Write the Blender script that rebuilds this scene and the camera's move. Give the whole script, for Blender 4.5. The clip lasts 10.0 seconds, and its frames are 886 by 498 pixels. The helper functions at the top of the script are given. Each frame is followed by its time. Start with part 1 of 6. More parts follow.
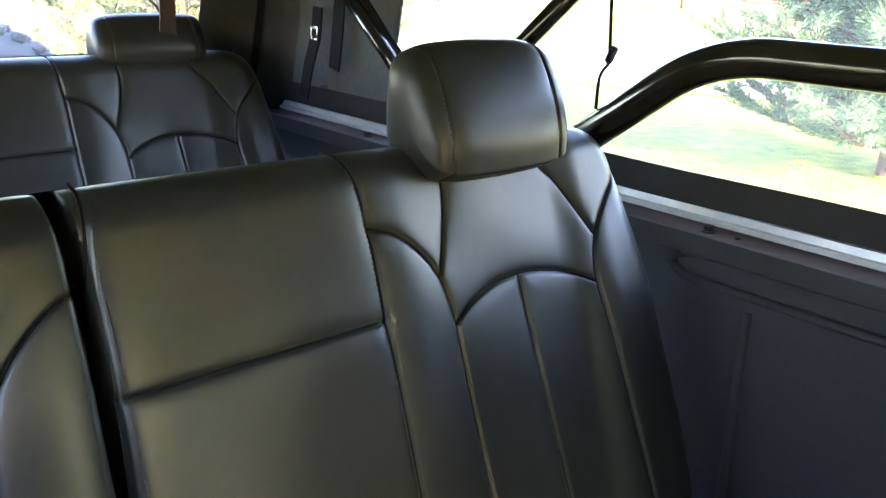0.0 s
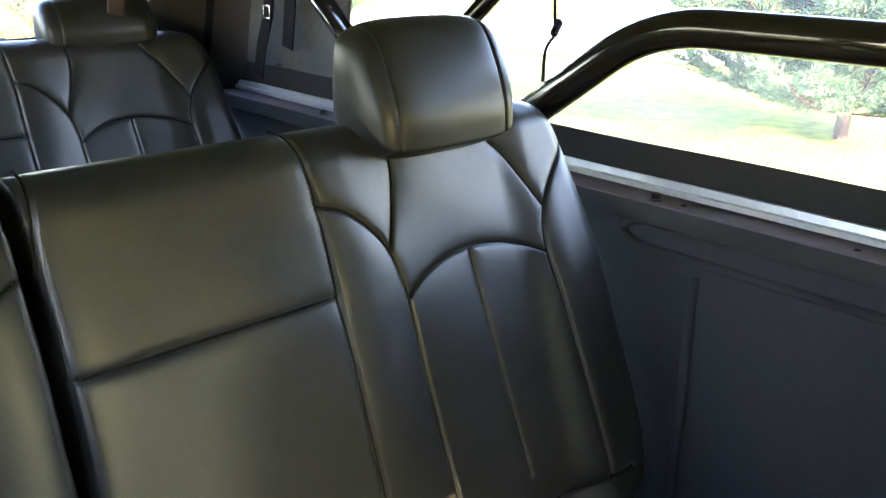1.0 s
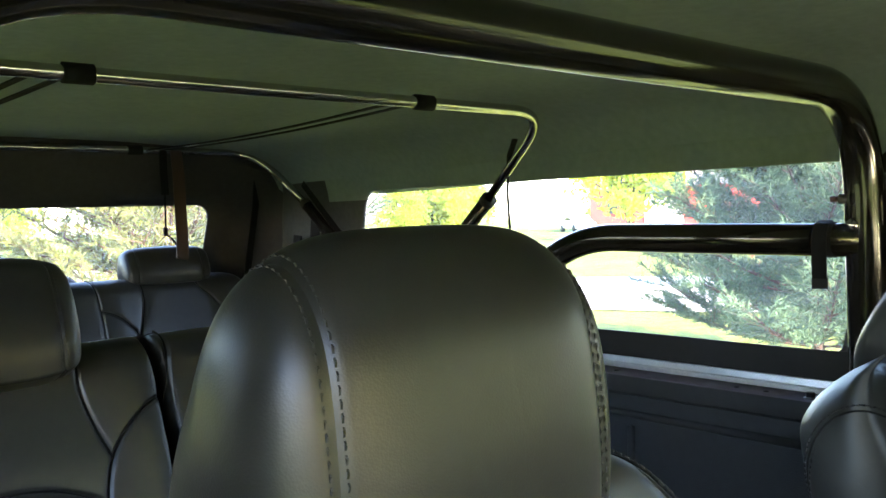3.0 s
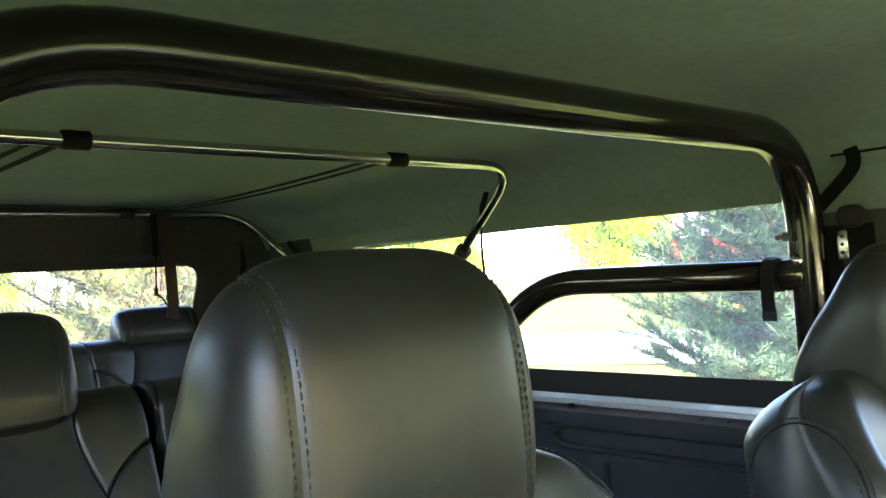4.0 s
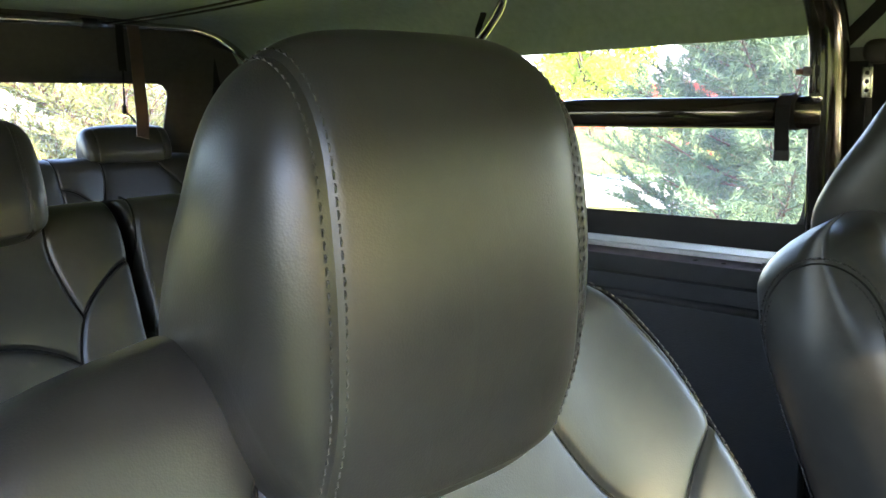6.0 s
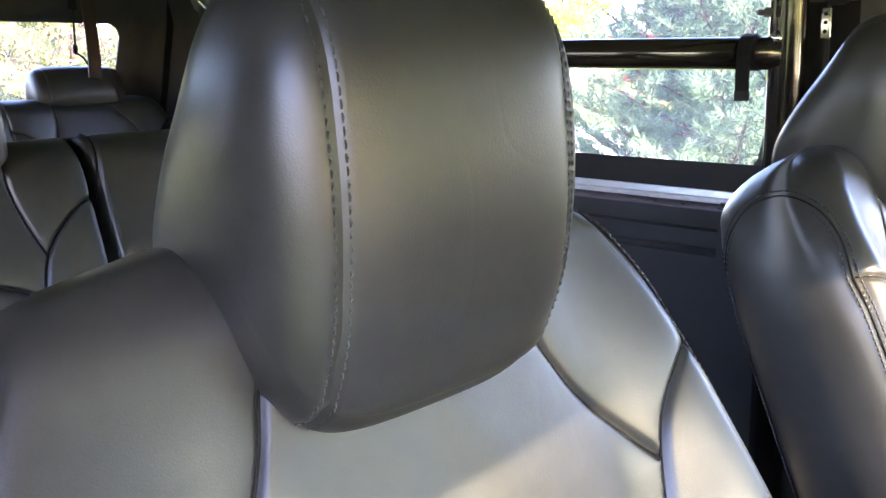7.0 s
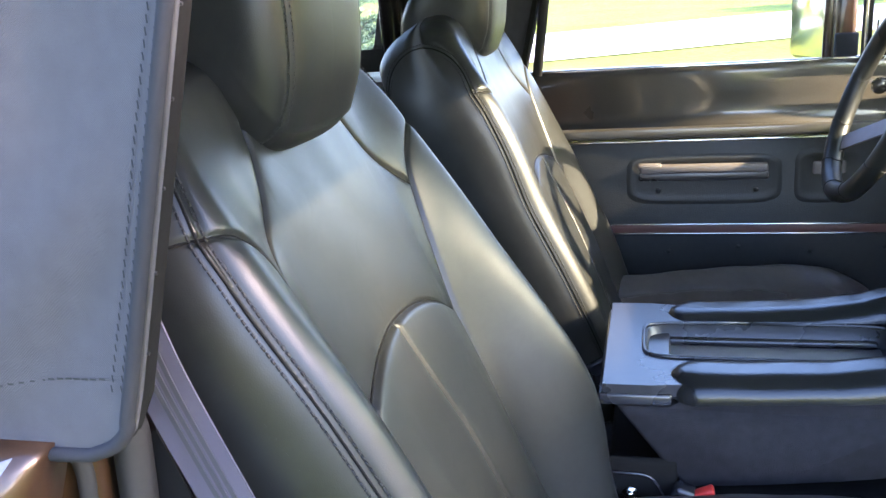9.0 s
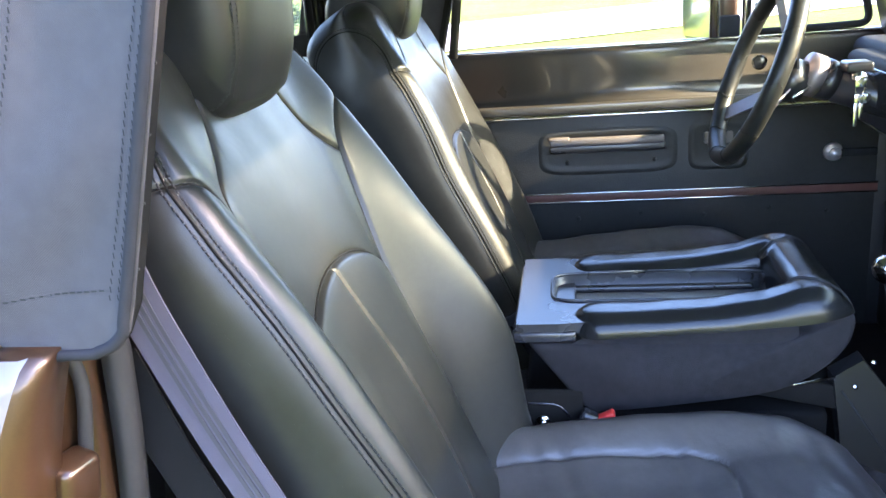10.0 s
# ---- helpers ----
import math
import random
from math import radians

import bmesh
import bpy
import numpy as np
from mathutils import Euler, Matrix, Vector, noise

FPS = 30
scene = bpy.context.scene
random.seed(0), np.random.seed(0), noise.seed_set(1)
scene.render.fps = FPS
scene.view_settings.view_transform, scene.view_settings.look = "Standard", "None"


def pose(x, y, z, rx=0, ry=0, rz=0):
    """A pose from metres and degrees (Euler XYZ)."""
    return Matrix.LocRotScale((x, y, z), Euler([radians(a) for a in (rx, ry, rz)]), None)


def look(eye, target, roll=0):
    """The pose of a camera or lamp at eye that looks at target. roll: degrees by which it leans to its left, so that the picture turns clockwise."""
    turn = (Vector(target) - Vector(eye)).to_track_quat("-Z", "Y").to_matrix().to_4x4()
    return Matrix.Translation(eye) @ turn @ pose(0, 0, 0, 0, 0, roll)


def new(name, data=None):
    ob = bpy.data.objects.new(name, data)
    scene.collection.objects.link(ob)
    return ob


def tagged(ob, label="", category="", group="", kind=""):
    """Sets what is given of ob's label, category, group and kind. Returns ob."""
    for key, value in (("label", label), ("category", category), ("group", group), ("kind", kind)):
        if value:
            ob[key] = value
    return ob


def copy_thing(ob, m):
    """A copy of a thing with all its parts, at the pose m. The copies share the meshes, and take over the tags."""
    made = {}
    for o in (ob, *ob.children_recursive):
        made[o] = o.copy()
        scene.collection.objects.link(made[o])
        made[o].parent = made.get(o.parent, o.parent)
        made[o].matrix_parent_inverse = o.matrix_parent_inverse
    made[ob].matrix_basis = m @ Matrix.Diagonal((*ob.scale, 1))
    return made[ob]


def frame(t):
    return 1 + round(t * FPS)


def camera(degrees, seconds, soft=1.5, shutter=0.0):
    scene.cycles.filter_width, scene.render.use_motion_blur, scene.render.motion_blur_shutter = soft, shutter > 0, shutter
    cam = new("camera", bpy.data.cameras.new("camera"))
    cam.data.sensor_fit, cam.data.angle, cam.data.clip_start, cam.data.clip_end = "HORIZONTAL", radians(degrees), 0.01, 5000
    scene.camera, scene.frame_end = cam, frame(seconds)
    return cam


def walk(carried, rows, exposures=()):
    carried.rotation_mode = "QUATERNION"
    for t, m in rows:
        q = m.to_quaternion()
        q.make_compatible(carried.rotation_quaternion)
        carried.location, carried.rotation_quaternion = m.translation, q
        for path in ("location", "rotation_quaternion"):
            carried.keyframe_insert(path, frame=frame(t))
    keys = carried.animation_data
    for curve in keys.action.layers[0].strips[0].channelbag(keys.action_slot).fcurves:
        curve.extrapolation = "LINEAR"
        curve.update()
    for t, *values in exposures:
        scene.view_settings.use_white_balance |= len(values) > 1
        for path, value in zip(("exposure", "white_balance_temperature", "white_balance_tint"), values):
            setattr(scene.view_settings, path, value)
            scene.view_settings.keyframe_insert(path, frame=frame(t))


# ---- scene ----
cam = camera(54.2, 10.0)
PATH = [
    (0, (-0.41, 1.427, 1.585), (0.818, 2.885, 0.979), 1.2),
    (0.5, (-0.408, 1.417, 1.587), (0.847, 2.834, 0.941), 0.5),
    (1, (-0.403, 1.394, 1.591), (0.865, 2.793, 0.931), 0.1),
    (1.5, (-0.449, 1.331, 1.591), (0.84, 2.719, 0.95), -0.2),
    (2, (-0.529, 1.242, 1.602), (0.791, 2.662, 1.094), -0.8),
    (2.5, (-0.614, 1.117, 1.562), (0.722, 2.584, 1.317), -1.4),
    (3, (-0.729, 1.001, 1.535), (0.616, 2.48, 1.466), -2.1),
    (3.2, (-0.752, 0.971, 1.53), (0.593, 2.452, 1.537), -2.5),
    (4.3, (-0.782, 0.902, 1.506), (0.595, 2.351, 1.571), -4.2),
    (4.5, (-0.788, 0.907, 1.507), (0.599, 2.347, 1.556), -4.3),
    (5, (-0.775, 0.953, 1.527), (0.628, 2.378, 1.51), -3.2),
    (5.5, (-0.754, 0.985, 1.512), (0.646, 2.4, 1.315), -2.4),
    (5.7, (-0.749, 0.996, 1.501), (0.644, 2.41, 1.251), -2.1),
    (7, (-0.774, 1.01, 1.467), (0.675, 2.325, 1.052), -1.1),
    (7.5, (-0.868, 1.061, 1.463), (0.778, 2.111, 1.031), -2.8),
    (8, (-1.028, 1.05, 1.45), (0.757, 1.779, 0.921), -3.2),
    (8.5, (-1.145, 0.991, 1.438), (0.683, 1.567, 0.868), -2.7),
    (9, (-1.253, 0.989, 1.421), (0.596, 1.468, 0.83), -4.4),
    (9.5, (-1.357, 1.015, 1.422), (0.514, 1.361, 0.805), -4.6),
    (10, (-1.404, 0.957, 1.42), (0.47, 1.272, 0.795), -4.7),
]
EXPOSURES = [(0, 5.45, 6330, 24), (0.5, 5.58, 6400, 24), (1, 5.57, 6400, 25), (1.5, 5.3, 6350, 26), (2, 4.82, 6550, 25), (2.5, 4.32, 6650, 21), (3, 4.67, 5900, 20), (4.5, 4.81, 6000, 21), (5.5, 4.86, 6250, 18), (7, 5.3, 5800, 39), (7.5, 5.3, 5650, 37), (8, 4.5, 5750, 29), (8.5, 4.38, 5680, 28), (10, 4.62, 5680, 25)]
walk(cam, [(t, look(eye, target, roll)) for t, eye, target, roll in PATH], EXPOSURES)

# ---------- light ----------
SUN_AZ, SUN_EL = 7.4, 22.9          # sun ahead of the vehicle, a little to the passenger's side
to_sun = Vector((-math.sin(radians(SUN_AZ)) * math.cos(radians(SUN_EL)), -math.cos(radians(SUN_AZ)) * math.cos(radians(SUN_EL)), math.sin(radians(SUN_EL))))
world = bpy.data.worlds.new("world")
scene.world = world
world.use_nodes = True
sky = world.node_tree.nodes.new("ShaderNodeTexSky")
sky.sky_type, sky.sun_disc = "NISHITA", False
sky.sun_elevation, sky.sun_rotation = radians(SUN_EL), math.atan2(to_sun.x, to_sun.y)
background = world.node_tree.nodes["Background"]
background.inputs["Strength"].default_value = 0.11
world.node_tree.links.new(sky.outputs["Color"], background.inputs["Color"])
sun = new("sun", bpy.data.lights.new("sun", "SUN"))
sun.data.energy, sun.data.angle, sun.data.color = 2.4, radians(0.6), (1.0, 0.77, 0.58)
sun.matrix_world = look((0, -20, 12), Vector((0, -20, 12)) - to_sun)

# ---------- materials ----------
def material(name, colour, rough=0.5, metal=0.0, spread=0.15, grain=60.0, bump=0.1, bump_scale=200.0, coarse=6.0, spec=0.5, coat=0.0, pattern="noise", second=None, distance=0.001, object_random=0.0, crease=0.0):
    m = bpy.data.materials.new(name)
    m.use_nodes = True
    nt, nodes, links = m.node_tree, m.node_tree.nodes, m.node_tree.links
    b = nodes["Principled BSDF"]
    b.inputs["Metallic"].default_value, b.inputs["Specular IOR Level"].default_value = metal, spec
    b.inputs["Coat Weight"].default_value, b.inputs["Coat Roughness"].default_value = coat, 0.08
    co = nodes.new("ShaderNodeTexCoord")
    n1, n2 = nodes.new("ShaderNodeTexNoise"), nodes.new("ShaderNodeTexNoise")
    n1.inputs["Scale"].default_value, n1.inputs["Detail"].default_value = coarse, 5
    n2.inputs["Scale"].default_value, n2.inputs["Detail"].default_value = grain, 3
    for n in (n1, n2):
        links.new(co.outputs["Object"], n.inputs["Vector"])
    mix = nodes.new("ShaderNodeMix")
    mix.data_type = "FLOAT"
    mix.inputs[0].default_value = 0.45
    links.new(n1.outputs["Fac"], mix.inputs[2])
    links.new(n2.outputs["Fac"], mix.inputs[3])
    ramp = nodes.new("ShaderNodeValToRGB")
    ramp.color_ramp.elements[0].position, ramp.color_ramp.elements[1].position = 0.3, 0.7
    lo = [c * (1 - spread) for c in colour]
    hi = [min(1, c * (1 + spread)) for c in (second or colour)]
    ramp.color_ramp.elements[0].color, ramp.color_ramp.elements[1].color = (*lo, 1), (*hi, 1)
    links.new(mix.outputs[0], ramp.inputs["Fac"])
    links.new(ramp.outputs["Color"], b.inputs["Base Color"])
    rr = nodes.new("ShaderNodeMapRange")
    rr.inputs[3].default_value, rr.inputs[4].default_value = rough - 0.08, rough + 0.08
    links.new(n1.outputs["Fac"], rr.inputs[0])
    links.new(rr.outputs[0], b.inputs["Roughness"])
    if bump:
        if pattern == "leather":
            tex = nodes.new("ShaderNodeTexVoronoi")
            tex.feature = "F1"
            out = tex.outputs["Distance"]
        elif pattern == "weave":
            tex = nodes.new("ShaderNodeTexWave")
            tex.bands_direction = "DIAGONAL"
            tex.inputs["Distortion"].default_value = 0.6
            out = tex.outputs["Fac"]
        else:
            tex = nodes.new("ShaderNodeTexNoise")
            tex.inputs["Detail"].default_value = 4
            out = tex.outputs["Fac"]
        tex.inputs["Scale"].default_value = bump_scale
        links.new(co.outputs["Object"], tex.inputs["Vector"])
        bp = nodes.new("ShaderNodeBump")
        bp.inputs["Strength"].default_value, bp.inputs["Distance"].default_value = bump, distance
        links.new(out, bp.inputs["Height"])
        links.new(bp.outputs["Normal"], b.inputs["Normal"])
        if crease:
            # soft hide wrinkles: the thin valleys of a warped noise, under the fine grain
            wr, ab, mr, bp2 = nodes.new("ShaderNodeTexNoise"), nodes.new("ShaderNodeMath"), nodes.new("ShaderNodeMapRange"), nodes.new("ShaderNodeBump")
            wr.inputs["Scale"].default_value, wr.inputs["Detail"].default_value, wr.inputs["Distortion"].default_value = 11, 2.5, 0.9
            links.new(co.outputs["Object"], wr.inputs["Vector"])
            ab.operation = "SUBTRACT"
            ab.inputs[1].default_value = 0.5
            ab2 = nodes.new("ShaderNodeMath")
            ab2.operation = "ABSOLUTE"
            links.new(wr.outputs["Fac"], ab.inputs[0])
            links.new(ab.outputs[0], ab2.inputs[0])
            mr.inputs[1].default_value, mr.inputs[2].default_value = 0.0, 0.05
            links.new(ab2.outputs[0], mr.inputs[0])
            bp2.inputs["Strength"].default_value, bp2.inputs["Distance"].default_value = crease, 0.001
            links.new(mr.outputs[0], bp2.inputs["Height"])
            links.new(bp2.outputs["Normal"], bp.inputs["Normal"])
    return m


LEATHER = material("black_leather", (0.0148, 0.0154, 0.0144), 0.37, bump=0.07, bump_scale=800, pattern="leather", spread=0.28, coarse=9, spec=0.36, crease=0.05)
GLOSSY = material("glossy_black_leather", (0.009, 0.0095, 0.010), 0.23, bump=0.14, bump_scale=320, pattern="leather", spread=0.25, coarse=9, spec=0.42, distance=0.001)
# creased leather, its colour raised to carry the skylight on the cushions
LEATHER_WORN_LIT = material("creased_skylit_leather", (0.066, 0.060, 0.059), 0.38, bump=0.3, bump_scale=45, spread=0.2, coarse=12, spec=0.7, distance=0.004)
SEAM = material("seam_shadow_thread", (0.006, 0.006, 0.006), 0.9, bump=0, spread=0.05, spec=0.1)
THREAD_DARK = material("charcoal_thread", (0.012, 0.012, 0.013), 0.7, bump=0, spec=0.3)
THREAD = material("grey_thread", (0.020, 0.020, 0.022), 0.7, bump=0)
CANVAS = material("black_canvas", (0.050, 0.0485, 0.0505), 0.95, bump=0.22, bump_scale=420, pattern="weave", spread=0.14, spec=0.12)
CANVAS_SHADED = material("canvas_inner_shaded", (0.078, 0.081, 0.080), 0.95, bump=0.25, bump_scale=300, pattern="weave", spread=0.22, coarse=4, spec=0.12)
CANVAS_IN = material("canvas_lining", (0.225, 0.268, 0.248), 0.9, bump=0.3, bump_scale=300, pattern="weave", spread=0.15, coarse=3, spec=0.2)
STRAPBROWN = material("dark_brown_webbing", (0.035, 0.018, 0.012), 0.75, bump=0.4, bump_scale=500, pattern="weave")
WEBBING = material("black_webbing", (0.008, 0.008, 0.009), 0.8, bump=0.4, bump_scale=500, pattern="weave", spec=0.15)
BELT = material("grey_webbing", (0.068, 0.062, 0.088), 0.6, bump=0.4, bump_scale=700, pattern="weave", spread=0.08)
BELT_DARK = material("grey_webbing_stripe", (0.040, 0.038, 0.048), 0.6, bump=0.3, bump_scale=700, pattern="weave", spread=0.08)
TUBE = material("gloss_black_tube", (0.010, 0.0085, 0.007), 0.17, bump=0.02, bump_scale=30, coat=0.2)
STEEL = material("bright_steel_tube", (0.55, 0.54, 0.50), 0.22, metal=1.0, bump=0.05, bump_scale=50, spread=0.1)
CHROME = material("chrome", (0.75, 0.75, 0.75), 0.12, metal=1.0, bump=0, spread=0.05)
SPOKE = material("bronzed_metal", (0.26, 0.22, 0.22), 0.45, metal=0.6, bump=0.05, bump_scale=80, spread=0.1)
RAIL = material("brushed_rail", (0.62, 0.62, 0.64), 0.38, metal=0.7, bump=0.1, bump_scale=90, spread=0.1)
LINER = material("sprayed_liner", (0.019, 0.0205, 0.022), 0.72, bump=0.6, bump_scale=330, spread=0.2, distance=0.002)
FLANGE = material("primer_flange", (0.105, 0.085, 0.10), 0.6, bump=0.3, bump_scale=150, spread=0.25)
RUBBER = material("black_rubber", (0.016, 0.016, 0.016), 0.75, bump=0.2, bump_scale=120, spec=0.3)
EDGE = material("matt_black_edging", (0.008, 0.0075, 0.007), 0.88, bump=0.15, bump_scale=300, spec=0.12)
PLASTIC = material("satin_black_plastic", (0.022, 0.022, 0.025), 0.27, bump=0.2, bump_scale=600, spec=0.75)
MAT = material("grey_rubber_mat", (0.10, 0.102, 0.115), 0.4, bump=0.6, bump_scale=160, pattern="weave")
PAINT = material("bronze_metallic_paint", (0.046, 0.024, 0.0115), 0.34, metal=0.5, bump=0.03, bump_scale=900, coat=0.5, spread=0.12, grain=400)
DOORPAINT = material("brown_grey_paint", (0.082, 0.074, 0.064), 0.30, metal=0.35, bump=0.04, bump_scale=500, coat=0.5, spread=0.12, grain=300)
VINYL = material("black_vinyl", (0.020, 0.021, 0.021), 0.46, bump=0.3, bump_scale=350, pattern="leather", spread=0.2, spec=0.32)
# pale colour paints in the sky mirrored by the bronze outer panel
SKY_SKIN = material("sky_reflection_skin", (0.098, 0.101, 0.114), 0.25, bump=0.02, bump_scale=600, coat=0.12, spread=0.04)
BRASS = material("tarnished_brass", (0.17, 0.14, 0.08), 0.36, metal=1.0, bump=0.1, bump_scale=120, spread=0.2)
BINDING = material("canvas_binding", (0.020, 0.020, 0.022), 0.85, bump=0.1, bump_scale=400, spread=0.12, spec=0.12)
PULL = material("brown_grey_pull", (0.12, 0.105, 0.10), 0.45, bump=0.2, bump_scale=300)
CARPET = material("charcoal_carpet", (0.026, 0.025, 0.028), 0.95, bump=0.8, bump_scale=700, spread=0.25, distance=0.003, spec=0.1)
BLACKMETAL = material("black_sheet_metal", (0.012, 0.012, 0.013), 0.33, bump=0.08, bump_scale=80)
REDPLASTIC = material("red_plastic", (0.65, 0.05, 0.04), 0.35, bump=0, spread=0.05)
STRIPE = material("maroon_stripe", (0.10, 0.045, 0.035), 0.4, bump=0, spread=0.1)
TYRE = material("tyre_rubber", (0.035, 0.036, 0.042), 0.7, bump=0.4, bump_scale=120)
# the lawn's tone spread is widened to stand in for tree shade
GRASS = material("lawn", (0.100, 0.150, 0.020), 0.9, bump=0.9, bump_scale=40, spread=0.42, coarse=0.35, grain=6, second=(0.165, 0.195, 0.030), distance=0.05, spec=0.15)
GRAVEL = material("pale_gravel", (0.46, 0.44, 0.40), 0.9, bump=0.6, bump_scale=30, spread=0.15, coarse=0.5, grain=20, distance=0.02, spec=0.2)
BARK = material("bark", (0.075, 0.052, 0.040), 0.9, bump=0.8, bump_scale=25, spread=0.3, distance=0.02, spec=0.1)
NEEDLE = material("blue_green_needles", (0.040, 0.085, 0.046), 0.75, bump=0, spread=0.35, coarse=2.5, grain=12, second=(0.070, 0.120, 0.062), spec=0.12)
NEEDLE_WARM = material("yellow_green_needles", (0.07, 0.10, 0.035), 0.6, bump=0, spread=0.4, coarse=2, grain=9, second=(0.12, 0.14, 0.045), spec=0.12)
LEAF = material("spring_leaves", (0.09, 0.15, 0.02), 0.55, bump=0, spread=0.35, coarse=1.2, grain=5, second=(0.16, 0.21, 0.03), spec=0.3)
leaf_nodes, leaf_links = LEAF.node_tree.nodes, LEAF.node_tree.links
through_leaf, leaf_mix = leaf_nodes.new("ShaderNodeBsdfTranslucent"), leaf_nodes.new("ShaderNodeMixShader")
through_leaf.inputs["Color"].default_value, leaf_mix.inputs["Fac"].default_value = (0.58, 0.66, 0.07, 1), 0.62
leaf_links.new(leaf_nodes["Principled BSDF"].outputs["BSDF"], leaf_mix.inputs[1])
leaf_links.new(through_leaf.outputs["BSDF"], leaf_mix.inputs[2])
leaf_links.new(leaf_mix.outputs["Shader"], leaf_nodes["Material Output"].inputs["Surface"])
BARN = material("barn_red_boards", (0.42, 0.045, 0.03), 0.8, bump=0.3, bump_scale=8, spread=0.15, coarse=0.6)
ROOFING = material("grey_roofing", (0.20, 0.19, 0.19), 0.8, bump=0.2, bump_scale=10)
WHITEPAINT = material("white_car_paint", (0.78, 0.78, 0.78), 0.3, bump=0, coat=0.5, spread=0.03)
DARKGLASS = material("dark_glass", (0.02, 0.022, 0.025), 0.08, bump=0, spread=0.05)


def clear_sheet(name, gloss, tint, haze=0.0):
    m = bpy.data.materials.new(name)
    m.use_nodes = True
    nodes, links = m.node_tree.nodes, m.node_tree.links
    nodes.clear()
    out, mix = nodes.new("ShaderNodeOutputMaterial"), nodes.new("ShaderNodeMixShader")
    tr, gl = nodes.new("ShaderNodeBsdfTransparent"), nodes.new("ShaderNodeBsdfGlossy")
    fres = nodes.new("ShaderNodeFresnel")
    fres.inputs["IOR"].default_value = gloss
    tr.inputs["Color"].default_value = (*tint, 1)
    gl.inputs["Roughness"].default_value = 0.06
    links.new(fres.outputs["Fac"], mix.inputs["Fac"])
    veil, blur, dull = nodes.new("ShaderNodeMixShader"), nodes.new("ShaderNodeBsdfTranslucent"), nodes.new("ShaderNodeTexNoise")
    dull.inputs["Scale"].default_value, dull.inputs["Detail"].default_value = 9.0, 6
    scale = nodes.new("ShaderNodeMath")
    scale.operation = "MULTIPLY"
    scale.inputs[1].default_value = haze * 2
    links.new(dull.outputs["Fac"], scale.inputs[0])
    links.new(scale.outputs[0], veil.inputs["Fac"])
    links.new(tr.outputs["BSDF"], veil.inputs[1])
    links.new(blur.outputs["BSDF"], veil.inputs[2])
    links.new(veil.outputs["Shader"], mix.inputs[1])
    links.new(gl.outputs["BSDF"], mix.inputs[2])
    links.new(mix.outputs["Shader"], out.inputs["Surface"])
    return m


VINYL_CLEAR = clear_sheet("clear_vinyl", 1.22, (0.95, 0.95, 0.90), 0.045)
GLASS = clear_sheet("window_glass", 1.35, (0.93, 0.96, 0.95))
# yellow-green tint stands in for light thrown up by the sunlit lawn
SCREEN = clear_sheet("lawn_light_windscreen_glass", 1.4, (0.86, 0.94, 0.66))

# ---------- mesh helpers ----------
def smooth(me, flag=True):
    me.polygons.foreach_set("use_smooth", [flag] * len(me.polygons))
    me.update()


def mesh(name, verts, faces, mat, shade=True):
    me = bpy.data.meshes.new(name)
    me.from_pydata([tuple(v) for v in verts], [], [tuple(f) for f in faces])
    me.materials.append(mat)
    smooth(me, shade)
    return me


def put(name, me, parent=None, label="", at=None):
    ob = new(name, me)
    if parent:
        ob.parent = parent
    if at is not None:
        ob.matrix_basis = at
    if label:
        tagged(ob, label)
    return ob


def part(name, bm, mat, parent, label="", at=None, shade=True):
    me = bpy.data.meshes.new(name)
    bm.to_mesh(me)
    bm.free()
    me.materials.append(mat)
    smooth(me, shade)
    return put(name, me, parent, label, at)


def thing(name, at, label, category, group="", kind=""):
    return tagged(put(name, None, None, "", at if isinstance(at, Matrix) else pose(*at)), label, category, group, kind)


def box(size, at=(0, 0, 0), bevel=0.004, segs=2, bm=None, rot=None):
    bm = bm or bmesh.new()
    r = bmesh.ops.create_cube(bm, size=1.0)
    m = Matrix.Translation(at) @ (rot or Matrix()) @ Matrix.Diagonal((*size, 1))
    bmesh.ops.transform(bm, matrix=m, verts=r["verts"])
    if bevel:
        edges = list({e for v in r["verts"] for e in v.link_edges})
        bmesh.ops.bevel(bm, geom=edges, offset=min(bevel, min(size) * 0.45), segments=segs, profile=0.5, affect="EDGES")
    return bm


def rod(a, b, r1, r2=None, segs=16, bm=None, bevel=0.0):
    bm = bm or bmesh.new()
    a, b = Vector(a), Vector(b)
    q = (b - a).to_track_quat("Z", "Y").to_matrix().to_4x4()
    r = bmesh.ops.create_cone(bm, cap_ends=True, segments=segs, radius1=r1, radius2=r1 if r2 is None else r2, depth=(b - a).length, matrix=Matrix.Translation((a + b) / 2) @ q)
    if bevel:
        edges = [e for e in {e for v in r["verts"] for e in v.link_edges} if len(e.link_faces) == 2 and any(len(f.verts) > 4 for f in e.link_faces)]
        bmesh.ops.bevel(bm, geom=edges, offset=bevel, segments=2, affect="EDGES")
    return bm


def catmull(pts, n=8):
    p = np.array(pts, float)
    p = np.vstack([2 * p[0] - p[1], p, 2 * p[-1] - p[-2]])
    out = []
    for i in range(1, len(p) - 2):
        for k in range(n):
            t = k / n
            out.append(0.5 * (2 * p[i] + (p[i + 1] - p[i - 1]) * t + (2 * p[i - 1] - 5 * p[i] + 4 * p[i + 1] - p[i + 2]) * t * t + (3 * p[i] - p[i - 1] - 3 * p[i + 1] + p[i + 2]) * t ** 3))
    out.append(p[-2])
    return np.array(out)


